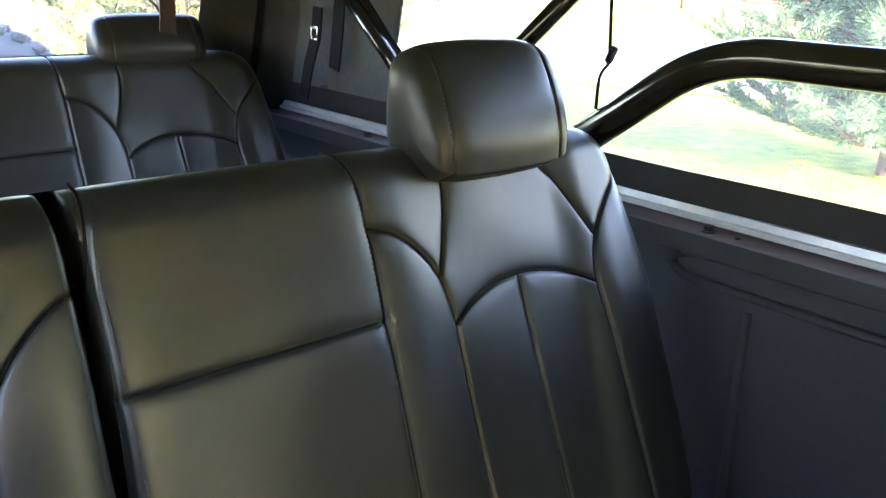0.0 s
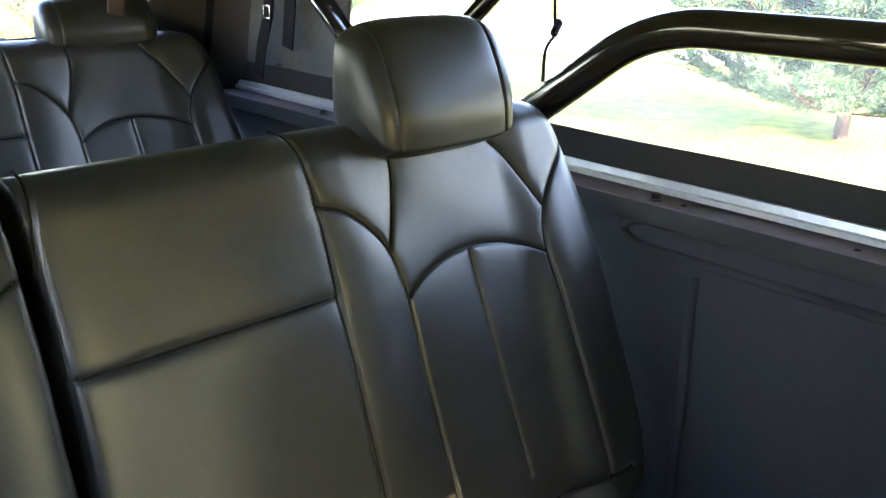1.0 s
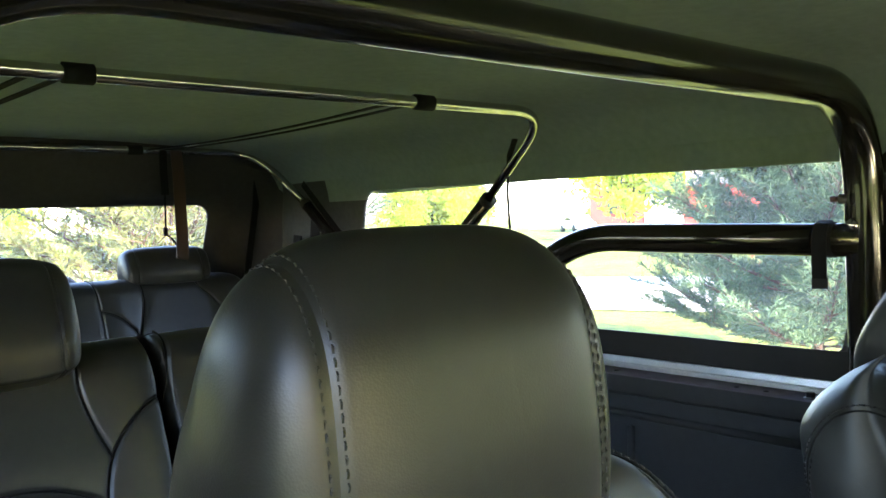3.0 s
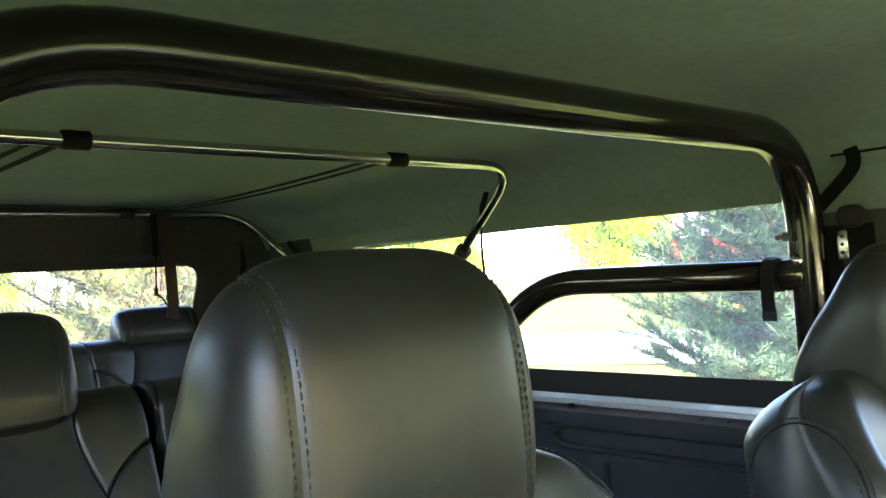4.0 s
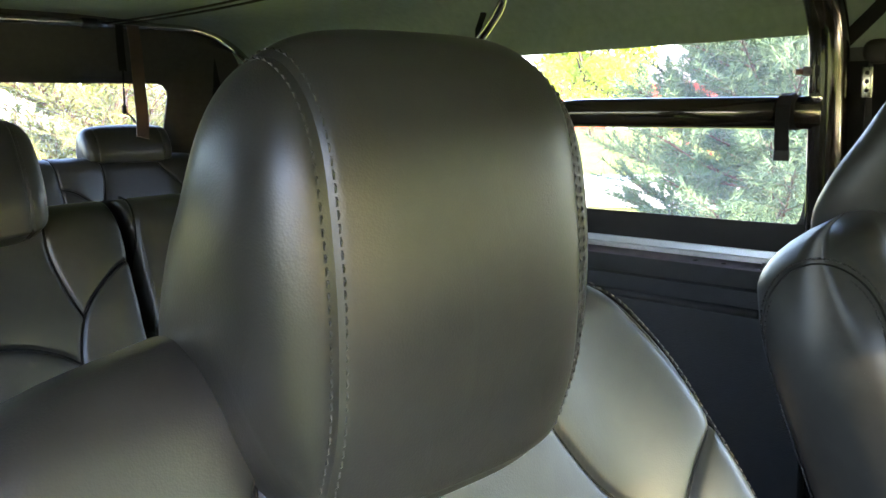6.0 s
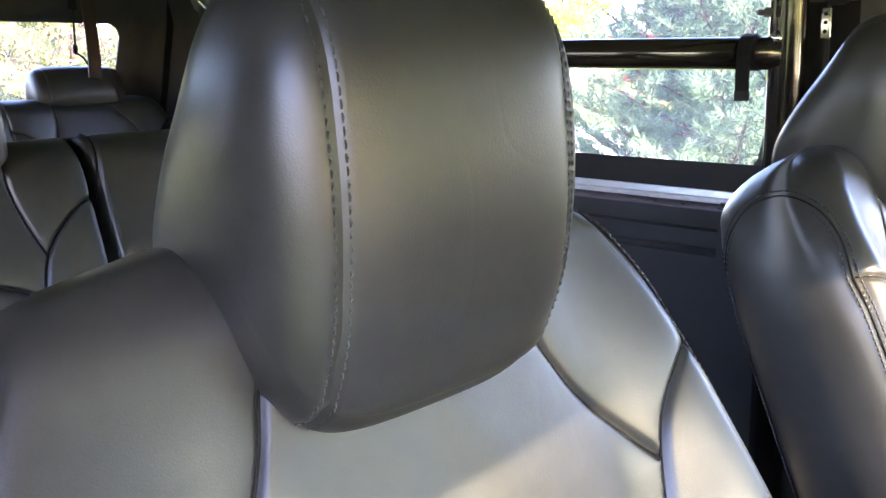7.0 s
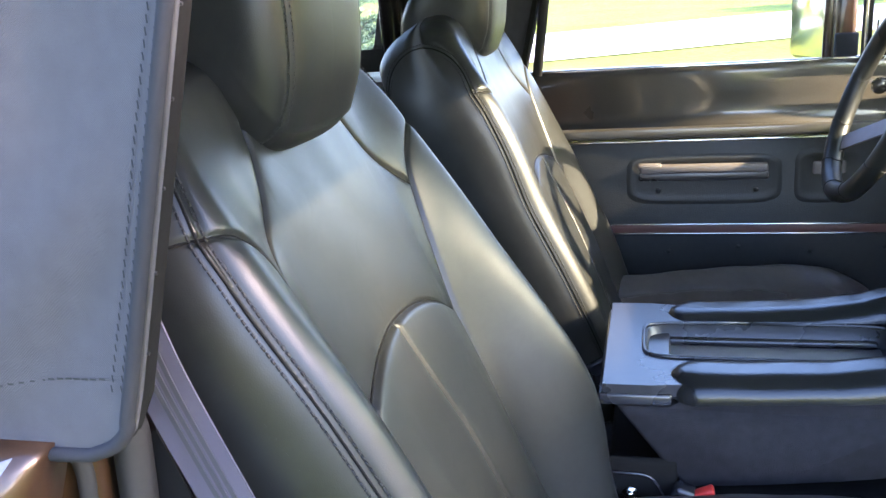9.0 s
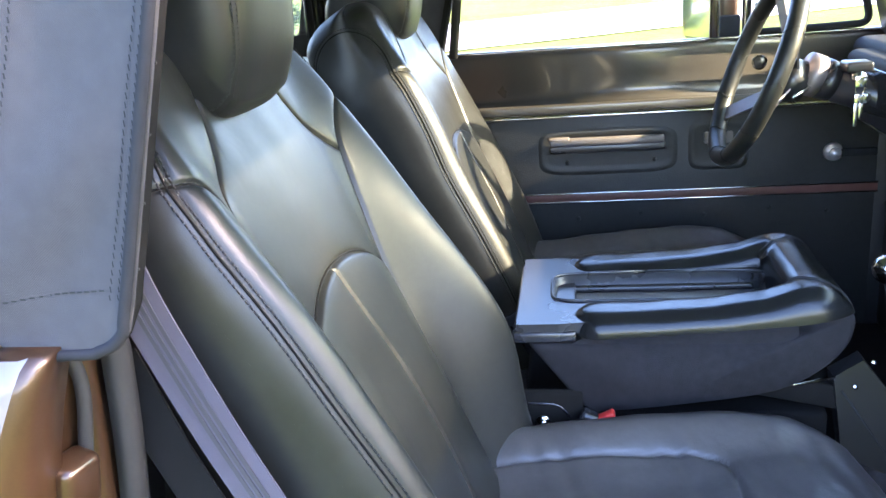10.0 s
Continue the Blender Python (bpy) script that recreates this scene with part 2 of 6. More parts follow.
def bent(pts, radii, n=8):
    """A polyline whose inner corners are rounded by arcs of about the given radii."""
    p = [Vector(q) for q in pts]
    out = [p[0]]
    for i in range(1, len(p) - 1):
        r = radii[i - 1] if isinstance(radii, (list, tuple)) else radii
        a, b = (p[i - 1] - p[i]), (p[i + 1] - p[i])
        d = min(r, a.length * 0.49, b.length * 0.49)
        s, e = p[i] + a.normalized() * d, p[i] + b.normalized() * d
        for k in range(n + 1):
            t = k / n
            out.append(s * (1 - t) ** 2 + p[i] * 2 * t * (1 - t) + e * t * t)
    out.append(p[-1])
    return out


def sweep(pts, section, closed_section=True, caps=True, up=(0, 0, 1)):
    """Verts and faces of a section, a list of (side, up), carried along a line."""
    pts = [Vector(p) for p in pts]
    verts, faces, n = [], [], len(section)
    side = None
    for i, p in enumerate(pts):
        d = (pts[min(i + 1, len(pts) - 1)] - pts[max(i - 1, 0)]).normalized()
        if side is None:
            side = d.cross(Vector(up))
            if side.length < 1e-3:
                side = d.cross(Vector((0, 1, 0)))
        side = (side - d * side.dot(d)).normalized()
        u = side.cross(d).normalized()
        verts += [p + side * a + u * b for a, b in section]
    m = n if closed_section else n - 1
    for i in range(len(pts) - 1):
        for k in range(m):
            a, b = i * n + k, i * n + (k + 1) % n
            faces.append((a, b, b + n, a + n))
    if caps and closed_section:
        faces.append(tuple(range(n))[::-1])
        faces.append(tuple(range((len(pts) - 1) * n, len(pts) * n)))
    return verts, faces


def ring(r, n=14):
    return [(r * math.cos(2 * math.pi * k / n), r * math.sin(2 * math.pi * k / n)) for k in range(n)]


def tube(name, pts, r, mat, parent, label="", n=14):
    return put(name, mesh(name, *sweep(pts, ring(r, n)), mat), parent, label)


def strap(name, pts, w, t, mat, parent, label="", up=(0, 0, 1)):
    sec = [(-w / 2, -t / 2), (w / 2, -t / 2), (w / 2, t / 2), (-w / 2, t / 2)]
    return put(name, mesh(name, *sweep(pts, sec, up=up), mat, False), parent, label)


def plate_with_hole(outer, hole, radius, fn, thick, nseg=8, sub=10, rows=5):
    """A sheet in (u, v) from the rectangle outer to the rounded rectangle hole (u0, v0, u1, v1), carried to space by fn(u, v, depth)."""
    u0, v0, u1, v1 = hole
    inner = []
    R = radius if isinstance(radius, tuple) else (radius,) * 4
    for (cu, cv, a0), radius in zip(((u1 - R[0], v1 - R[0], 0), (u0 + R[1], v1 - R[1], 90), (u0 + R[2], v0 + R[2], 180), (u1 - R[3], v0 + R[3], 270)), R):
        inner += [(cu + radius * math.cos(radians(a0 + 90 * k / nseg)), cv + radius * math.sin(radians(a0 + 90 * k / nseg))) for k in range(nseg + 1)]
        # straight run to the next corner
        nxt = {0: (u0 + R[1], v1), 90: (u0, v0 + R[2]), 180: (u1 - R[3], v0), 270: (u1, v1 - R[0])}[a0]
        last = inner[-1]
        inner += [(last[0] + (nxt[0] - last[0]) * k / sub, last[1] + (nxt[1] - last[1]) * k / sub) for k in range(1, sub)]
    cu, cv = (u0 + u1) / 2, (v0 + v1) / 2
    U0, V0, U1, V1 = outer
    out = []
    for a, b in inner:
        du, dv = (a - cu) / (u1 - u0) * 2, (b - cv) / (v1 - v0) * 2
        k = max(abs(du), abs(dv))
        du, dv = du / k, dv / k
        out.append((cu + du * ((U1 - cu) if du > 0 else (cu - U0)), cv + dv * ((V1 - cv) if dv > 0 else (cv - V0))))
    n = len(inner)
    verts, faces = [], []
    for d in (0, thick):
        for j in range(rows):
            t = j / (rows - 1)
            verts += [fn(a[0] + (b[0] - a[0]) * t, a[1] + (b[1] - a[1]) * t, d) for a, b in zip(inner, out)]
    half = n * rows
    for j in range(rows - 1):
        for k in range(n):
            a, b = j * n + k, j * n + (k + 1) % n
            faces += [(a, b, b + n, a + n), (a + half + n, b + half + n, b + half, a + half)]
    for j in (0, (rows - 1) * n):
        for k in range(n):
            faces.append((j + k, j + half + k, j + half + (k + 1) % n, j + (k + 1) % n))
    return verts, faces


# ---------- upholstery ----------
def line_distance(x, s, line):
    best = np.full(x.shape, 9.0)
    for (ax, as_), (bx, bs) in zip(line[:-1], line[1:]):
        dx, ds = bx - ax, bs - as_
        t = np.clip(((x - ax) * dx + (s - as_) * ds) / (dx * dx + ds * ds + 1e-12), 0, 1)
        best = np.minimum(best, np.hypot(x - ax - t * dx, s - as_ - t * ds))
    return best


def rounded(t):
    t = np.clip(t, 0, 1)
    return np.sqrt(np.maximum(0, 1 - (1 - t) ** 2))


def step(a, b, t):
    t = np.clip((t - a) / (b - a), 0, 1)
    return t * t * (3 - 2 * t)


def seam_relief(x, s, seams, puff=0.0032, reach=0.009, depth=0.0042, width=0.0024):
    relief = np.zeros(x.shape)
    for line in seams:
        d = line_distance(x, s, line)
        relief = np.minimum(relief, -depth * np.exp(-(d / width) ** 2) - puff * np.exp(-d / reach))
    return relief


def padded(parent, width, s0, s1, height, drop, back, regions, nx, ns, at, mat, radius=0.05, top=0.05, foot=0.02):
    """Panels of a padded back or seat. width(s): half width; height(x, s): how far the face stands out; regions: (name, material, test(x, s), label)."""
    s = np.linspace(s0, s1, ns)
    p = np.linspace(-1, 1, nx)
    p = np.sign(p) * (1 - (1 - np.abs(p)) ** 1.15)
    S, P = np.meshgrid(s, p, indexing="ij")
    Wd = width(S)
    X = P * Wd
    edge = rounded((Wd - np.abs(X)) / radius) * rounded((s1 - S) / top) * rounded((S - s0) / foot)
    front = np.stack([X, -(height(X, S) - drop * (1 - edge)), S], -1).reshape(-1, 3)
    rim = drop - height(np.sign(P) * Wd, S)
    rear = np.stack([X, rim + (back - rim) * edge, S], -1).reshape(-1, 3)
    grid = front.reshape(ns, nx, 3)
    normals = -np.cross(np.gradient(grid, axis=1), np.gradient(grid, axis=0))
    normals = -normals / (np.linalg.norm(normals, axis=2, keepdims=True) + 1e-12)
    behind = rear.reshape(ns, nx, 3)
    normals_rear = -np.cross(np.gradient(behind, axis=1), np.gradient(behind, axis=0))
    normals_rear = normals_rear / (np.linalg.norm(normals_rear, axis=2, keepdims=True) + 1e-12)
    for k, sg in ((0, -1.0), (-1, 1.0)):
        normals[:, k] = normals_rear[:, k] = (sg, 0, 0)
    normals, normals_rear = normals.reshape(-1, 3), normals_rear.reshape(-1, 3)
    cx, cs = (X[:-1, :-1] + X[1:, 1:]) / 2, (S[:-1, :-1] + S[1:, 1:]) / 2
    idx = np.arange(ns * nx).reshape(ns, nx)
    quads = np.stack([idx[:-1, :-1], idx[:-1, 1:], idx[1:, 1:], idx[1:, :-1]], -1)
    left = np.ones(cx.shape, bool)
    made = []
    for name, m, test, label in regions:
        pick = left & test(cx, cs)
        left &= ~pick
        q = quads[pick]
        if not len(q):
            continue
        used, inv = np.unique(q, return_inverse=True)
        me = bpy.data.meshes.new(name)
        me.from_pydata(front[used].tolist(), [], inv.reshape(-1, 4).tolist())
        me.materials.append(m)
        smooth(me)
        me.normals_split_custom_set_from_vertices(normals[used].tolist())
        made.append(put(name, me, parent, label, at))
    rows = np.array(sorted(set(range(0, ns, 3)) | {ns - 1}))
    cols = np.array(sorted(set(range(0, nx, 3)) | {nx - 1}))
    pick = idx[np.ix_(rows, cols)]
    rear, normals_rear = rear[pick.ravel()], normals_rear[pick.ravel()]
    idx = np.arange(pick.size).reshape(pick.shape)
    q = np.stack([idx[1:, :-1], idx[1:, 1:], idx[:-1, 1:], idx[:-1, :-1]], -1).reshape(-1, 4)
    me = bpy.data.meshes.new("back_cover")
    me.from_pydata(rear.tolist(), [], q.tolist())
    me.materials.append(mat)
    smooth(me)
    me.normals_split_custom_set_from_vertices(normals_rear.tolist())
    put("back_cover", me, parent, "", at)
    return made


# near-black tubes draw the shade down in the seam grooves
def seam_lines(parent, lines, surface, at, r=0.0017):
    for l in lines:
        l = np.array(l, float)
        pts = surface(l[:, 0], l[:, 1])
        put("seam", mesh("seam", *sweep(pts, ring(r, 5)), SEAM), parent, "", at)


def stitches(parent, lines, surface, at, pitch=0.0066, length=0.0048, w=0.0009, lift=0.0009, name="stitching", mat=None):
    """Rows of short threads along lines of (x, s), laid on surface(x, s)."""
    verts, faces = [], []
    for line in lines:
        l = np.array(line, float)
        seg = np.hypot(*np.diff(l, axis=0).T)
        cum = np.concatenate([[0], np.cumsum(seg)])
        c = np.arange(pitch, cum[-1] - pitch, pitch)
        a = np.stack([np.interp(c - length / 2, cum, l[:, 0]), np.interp(c - length / 2, cum, l[:, 1])], -1)
        b = np.stack([np.interp(c + length / 2, cum, l[:, 0]), np.interp(c + length / 2, cum, l[:, 1])], -1)
        pa, pb = surface(a[:, 0], a[:, 1]), surface(b[:, 0], b[:, 1])
        for u, v, e, f in zip(pa, pb, a, b):
            d = f - e
            d = d / (np.linalg.norm(d) + 1e-9) * w / 2
            o = np.array([-d[1], 0, d[0]])
            k, up = len(verts), np.array([0, -lift, 0])
            verts += [u - o, u + o, v + o, v - o, (u + v) / 2 - o * 0.6 + up, (u + v) / 2 + o * 0.6 + up]
            faces += [(k, k + 4, k + 5, k + 1), (k + 4, k + 3, k + 2, k + 5), (k, k + 3, k + 4), (k + 1, k + 5, k + 2)]
    return tagged(put(name, mesh(name, verts, faces, mat or THREAD, False), parent, "", at), kind="stuff")


def offset_line(line, d):
    l = np.array(line, float)
    t = np.gradient(l, axis=0)
    t /= np.linalg.norm(t, axis=1)[:, None] + 1e-9
    return np.stack([l[:, 0] - t[:, 1] * d, l[:, 1] + t[:, 0] * d], -1)


def soft(xs, ys):
    """A smooth curve through the given stations."""
    c = catmull(list(zip(xs, ys)), 12)
    return lambda s: np.interp(s, c[:, 0], c[:, 1])


def headrest(parent, profile, half, seam, at, label="", nx=81, cheek=0.3, power=9, soft_edge=0.34, taper=0.0):
    """A padded head restraint: a side profile (depth, height), carried across, with a front panel and two side panels, each one mesh."""
    prof = catmull(list(profile) + [profile[0]], 9)[:-1]
    c = prof.mean(axis=0)
    n = len(prof)
    u = np.linspace(-1, 1, nx)
    t = np.sign(u) * (1 - (1 - np.abs(u)) ** 1.9)
    X = half * t
    k = np.maximum(1 - np.abs(t) ** power, 1e-4) ** soft_edge
    low = lambda z: 1 - taper * np.clip((prof[:, 1].max() - 0.10 - z) / 0.15, 0, 1)
    narrow = lambda x, z: np.sign(x) * (np.minimum(np.abs(x), seam) + np.maximum(np.abs(x) - seam, 0) * low(z))
    k = k * (1 - cheek * 0.12 * t * t)
    groove = 0.0030 * np.exp(-((np.abs(X) - seam) / 0.0018) ** 2) + 0.003 * np.exp(-np.abs(np.abs(X) - seam) / 0.012)
    pos = np.zeros((nx, n, 3))
    for i in range(nx):
        d = prof - c
        r = np.linalg.norm(d, axis=1, keepdims=True)
        q = c + d * (k[i] - groove[i] / np.maximum(r, 0.02))
        pos[i, :, 0], pos[i, :, 1], pos[i, :, 2] = narrow(X[i], q[:, 1]), q[:, 0], q[:, 1]
    idx = np.arange(nx * n).reshape(nx, n)
    quads = np.stack([idx[1:], np.roll(idx[1:], -1, 1), np.roll(idx[:-1], -1, 1), idx[:-1]], -1)
    mid = (X[:-1] + X[1:]) / 2
    flat = pos.reshape(-1, 3)
    caps = {1: idx[-1][::-1].tolist(), 2: idx[0].tolist()}
    main = None
    for number, (name, pick) in enumerate((("headrest", np.abs(mid) <= seam), ("headrest_side", mid > seam), ("headrest_side", mid < -seam))):
        q = quads[pick].reshape(-1, 4)
        used, inv = np.unique(q, return_inverse=True)
        me = bpy.data.meshes.new(name)
        cap = [[int(np.searchsorted(used, v)) for v in caps[number]]] if number else []
        me.from_pydata(flat[used].tolist(), [], inv.reshape(-1, 4).tolist() + cap)
        me.materials.append(LEATHER)
        smooth(me)
        ob = put(name, me, main or parent, label if main is None else "", None if main else at)
        main = main or ob
    # twin rows of thread round the seams
    verts, faces = [], []
    arc = np.concatenate([[0], np.cumsum(np.linalg.norm(np.diff(np.vstack([prof, prof[:1]]), axis=0), axis=1))])
    loop = np.vstack([prof, prof[:1]])
    for x0 in (-seam - 0.0036, -seam + 0.0036, seam - 0.0036, seam + 0.0036):
        kk = np.interp(x0, X, k)
        for s in np.arange(0, arc[-1], 0.0066):
            a, b = [np.array([np.interp(v, arc, loop[:, 0]), np.interp(v, arc, loop[:, 1])]) for v in (s, s + 0.0048)]
            ra, rb = np.linalg.norm(a - c), np.linalg.norm(b - c)
            a, b = c + (a - c) * (kk - 0.0022 / ra), c + (b - c) * (kk - 0.0022 / rb)
            d = (a + b) / 2 - c
            d = d / np.linalg.norm(d) * 0.0011
            i0 = len(verts)
            for e in (a, b):
                verts += [(narrow(x0, e[1]) - 0.0006, *e), (narrow(x0, e[1]) + 0.0006, *e)]
            m = (a + b) / 2 + d
            verts += [(narrow(x0, m[1]) - 0.0005, *m), (narrow(x0, m[1]) + 0.0005, *m)]
            faces += [(i0, i0 + 1, i0 + 5, i0 + 4), (i0 + 4, i0 + 5, i0 + 3, i0 + 2), (i0, i0 + 4, i0 + 2), (i0 + 1, i0 + 3, i0 + 5)]
    tagged(put("stitching", mesh("stitching", verts, faces, THREAD, False), main), kind="stuff")
    return main


# ---------- front seats ----------
def curve(pts):
    a = np.array(sorted(pts))
    return lambda v: np.interp(v, a[:, 0], a[:, 1])


def both(lines):
    return lines + [[(-x, s) for x, s in l] for l in lines]


def front_seat(at, flip, label):
    """A bucket seat whose back leans 22 degrees; the base of its back is the origin."""
    seat = thing("front_seat", at, label, "car seat", "front seats")
    lean = pose(0, 0, 0, -22.3)
    width = soft([-0.06, 0.2, 0.5, 0.58, 0.64, 0.69, 0.715, 0.735, 0.75], [0.271, 0.286, 0.292, 0.289, 0.277, 0.253, 0.229, 0.190, 0.115])
    stations = [-0.06, 0.12, 0.28, 0.45, 0.60, 0.66, 0.70, 0.722]
    inset = soft(stations, [0.016, 0.016, 0.014, 0.0153, 0.021, 0.0266, 0.0225, 0.0]) if flip > 0 else soft(stations, [0.010, 0.010, 0.010, 0.011, 0.0145, 0.0160, 0.006, 0.0])
    inset_rear = soft([0.0, 0.34, 0.50, 0.60, 0.66, 0.70, 0.715, 0.722], [0.040, 0.040, 0.038, 0.035, 0.028, 0.017, 0.009, 0.0])
    piping = np.array([(width(v) - inset(v), v) for v in np.linspace(0.70, -0.05, 40)])
    mid = catmull(([(0.284, 0.597), (0.270, 0.591)] if flip > 0 else [(0.272, 0.592)]) + [(0.240, 0.577), (0.212, 0.550), (0.196, 0.515), (0.180, 0.447), (0.167, 0.36), (0.161, 0.28), (0.156, 0.15), (0.15, -0.05)], 5)
    yoke = catmull([(0.105, 0.66), (0.118, 0.625), (0.140, 0.585), (0.168, 0.552), (0.196, 0.515)], 5)
    arch = catmull([(-0.166, 0.345), (-0.135, 0.378), (-0.085, 0.401), (-0.02, 0.411), (0.05, 0.405), (0.11, 0.385), (0.166, 0.345)], 5)
    rib = [(-0.02 * flip, 0.411), (0.0, 0.28), (0.012 * flip, 0.14), (0.015 * flip, 0.0)]
    seams = both([mid.tolist(), yoke.tolist()]) + [arch.tolist(), rib]
    pipes = both([piping.tolist()])
    wing_of = soft([-0.06, 0.0, 0.15, 0.4, 0.55, 0.68, 0.75], [0.066, 0.07, 0.085, 0.062, 0.034, 0.010, 0.0])

    def height(x, s):
        ax = np.abs(x)
        inner = step(-0.02, 0.02, x * flip)
        outer = 1.0 if flip > 0 else 0.45
        inboard = 1 + 0.24 * np.exp(-((s - 0.20) / 0.15) ** 2) if flip > 0 else 0.50 + 0.50 * step(0.36, 0.60, s)
        wing = wing_of(s) * (inner * inboard + (1 - inner) * outer)
        h = wing * step(0.15, 0.262, ax) + 0.012 * np.exp(-((s - 0.2) / 0.16) ** 2) * (1 - step(0.1, 0.17, ax))
        h = h + 0.006 * step(0.008, -0.008, s - arch_s(x)) * (1 - step(0.145, 0.16, ax))
        wave = 0.0008 * np.sin(37 * x + 11 * s) * np.sin(23 * s + 5 * x) + 0.0003 * np.sin(90 * x + 30 * s) * np.exp(-((s - 0.60) / 0.05) ** 2) * (ax < 0.12)
        return h + seam_relief(x, s, seams) + seam_relief(x, s, pipes, puff=0.003, depth=0.003, width=0.0022, reach=0.01) + wave

    a = np.array(arch)
    arch_s = lambda x: np.interp(x, a[:, 0], a[:, 1], left=-1, right=-1)
    m_x = curve([(s, x) for x, s in mid])
    y_x = curve([(s, x) for x, s in yoke])
    p_x = curve([(s, x) for x, s in piping])
    regions = [
        ("insert_panel", LEATHER, lambda x, s: (s < arch_s(x)) & (np.abs(x) < m_x(s)), ""),
        ("center_panel", LEATHER, lambda x, s: ((s <= 0.515) & (np.abs(x) < m_x(s))) | ((s > 0.515) & (np.abs(x) < y_x(s))), ""),
        ("side_gusset", LEATHER, lambda x, s: x > p_x(s), ""),
        ("side_gusset", LEATHER, lambda x, s: x < -p_x(s), ""),
        ("shoulder_panel", LEATHER, lambda x, s: (s > 0.515) & (x > 0) & (np.abs(x) < m_x(s)), ""),
        ("shoulder_panel", LEATHER, lambda x, s: (s > 0.515) & (x < 0) & (np.abs(x) < m_x(s)), ""),
        ("bolster", LEATHER, lambda x, s: x > 0, ""),
        ("bolster", LEATHER, lambda x, s: x <= 0, ""),
    ]
    padded(seat, width, -0.06, 0.75, height, 0.060, 0.155, regions, 271, 331, lean, LEATHER, radius=0.045, top=0.06)
    def surface(x, s):
        e = rounded((width(s) - np.abs(x)) / 0.045) * rounded((0.75 - s) / 0.06)
        return np.stack([x, -(height(x, s) - 0.060 * (1 - e)) - 0.0010, s], -1)

    stitches(seat, [offset_line(catmull(rib, 6), 0.0035), offset_line(catmull(rib, 6), -0.0035)], surface, lean, w=0.0007, lift=0.0005, mat=THREAD_DARK)
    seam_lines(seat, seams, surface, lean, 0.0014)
    # piping that climbs the front edge, arches over the shoulder and runs down the rear edge
    for sg in (-1, 1):
        line, normal = [], []

        def edge_point(v, y, ahead):
            """The place on the side of the back at height v whose depth is y, and the way out of the surface there."""
            rim = 0.060 - float(height(np.array([float(width(v)) * sg]), np.array([v]))[0])
            up_ = min(1.0, (0.75 - v) / 0.06)
            crown = float(rounded(np.array(up_)))
            e = 1 - (y - rim + 0.060) / 0.060 if ahead else (y - rim) / (0.155 - rim)
            e = min(0.985, max(0.0, e / crown))
            t = 1 - math.sqrt(1 - e * e)
            out = Vector((sg * (1 - t) / 0.045, -e / 0.06 if ahead else e / 0.1, max(0.0, 1 - up_) / 0.06))
            return Vector(((float(width(v)) - t * 0.045) * sg, y, float(v))), out.normalized()

        def side_depth(v, ahead):
            ins = max(0.0, float(inset(v) if ahead else inset_rear(v)))
            e = float(rounded(np.array(ins / 0.045)) * rounded(np.array((0.75 - v) / 0.06)))
            rim = 0.060 - float(height(np.array([float(width(v)) * sg]), np.array([v]))[0])
            if ahead:
                return -(float(height(np.array([(float(width(v)) - ins) * sg]), np.array([v]))[0]) - 0.060 * (1 - e))
            return rim + (0.155 - rim) * e

        foot, rise, square = (0.660, 0.062, 0.45) if flip > 0 else (0.615, 0.088, 1.0)
        run = [(v, side_depth(v, True), True) for v in np.linspace(-0.04, foot, 60)]
        y0, y1 = side_depth(foot, True), side_depth(foot, False)
        for a_ in np.linspace(0.06, math.pi - 0.06, 34):
            v, y = foot + rise * math.sin(a_), (y0 + y1) / 2 - (y1 - y0) / 2 * math.copysign(abs(math.cos(a_)) ** square, math.cos(a_))
            rim = 0.060 - float(height(np.array([float(width(v)) * sg]), np.array([v]))[0])
            run.append((v, y, y < rim))
        run += [(v, side_depth(v, False), False) for v in np.linspace(foot, 0.0, 44)]
        for v, y, ahead in run:
            spot, out = edge_point(v, y, ahead)
            line.append(spot)
            normal.append(out)
        # even out the run before laying the three threads
        for _ in range(3):
            line = [line[0]] + [(line[i - 1] + line[i] * 2 + line[i + 1]) / 4 for i in range(1, len(line) - 1)] + [line[-1]]
        for off, r, lift in ((0.0, 0.0012, 0.0004), (0.0060, 0.0011, 0.0007), (-0.0060, 0.0011, 0.0007)):
            pts = []
            for i, p in enumerate(line):
                d = (line[min(i + 1, len(line) - 1)] - line[max(i - 1, 0)]).normalized()
                if pts and (p - line[last]).length < 0.004:
                    continue
                last = i
                q = p + d.cross(normal[i]).normalized() * off
                room = float(width(q.z)) - abs(q.x)
                if i < 58 and room > 0.0004:
                    e = float(rounded(np.array(room / 0.045)) * rounded(np.array((0.75 - q.z) / 0.06)))
                    q.y = min(q.y, -(float(height(np.array([q.x]), np.array([q.z]))[0]) - 0.060 * (1 - e)))
                pts.append(q + normal[i] * lift)
            if off == 0.0:
                put("welt", mesh("welt", *sweep(pts, ring(r, 6)), SEAM), seat, "", lean)
                continue
            # a row of single stitches on each side of the welt
            run = [0.0]
            for p0, p1 in zip(pts, pts[1:]):
                run.append(run[-1] + (p1 - p0).length)
            v, f = [], []
            for k in range(int(run[-1] / 0.0062)):
                dash = [Vector([np.interp(0.0062 * k + dd, run, [p[c] for p in pts]) for c in range(3)]) for dd in (0.0, 0.0024, 0.0048)]
                dv, df = sweep(dash, ring(r, 6))
                f += [tuple(i + len(v) for i in face) for face in df]
                v += list(dv)
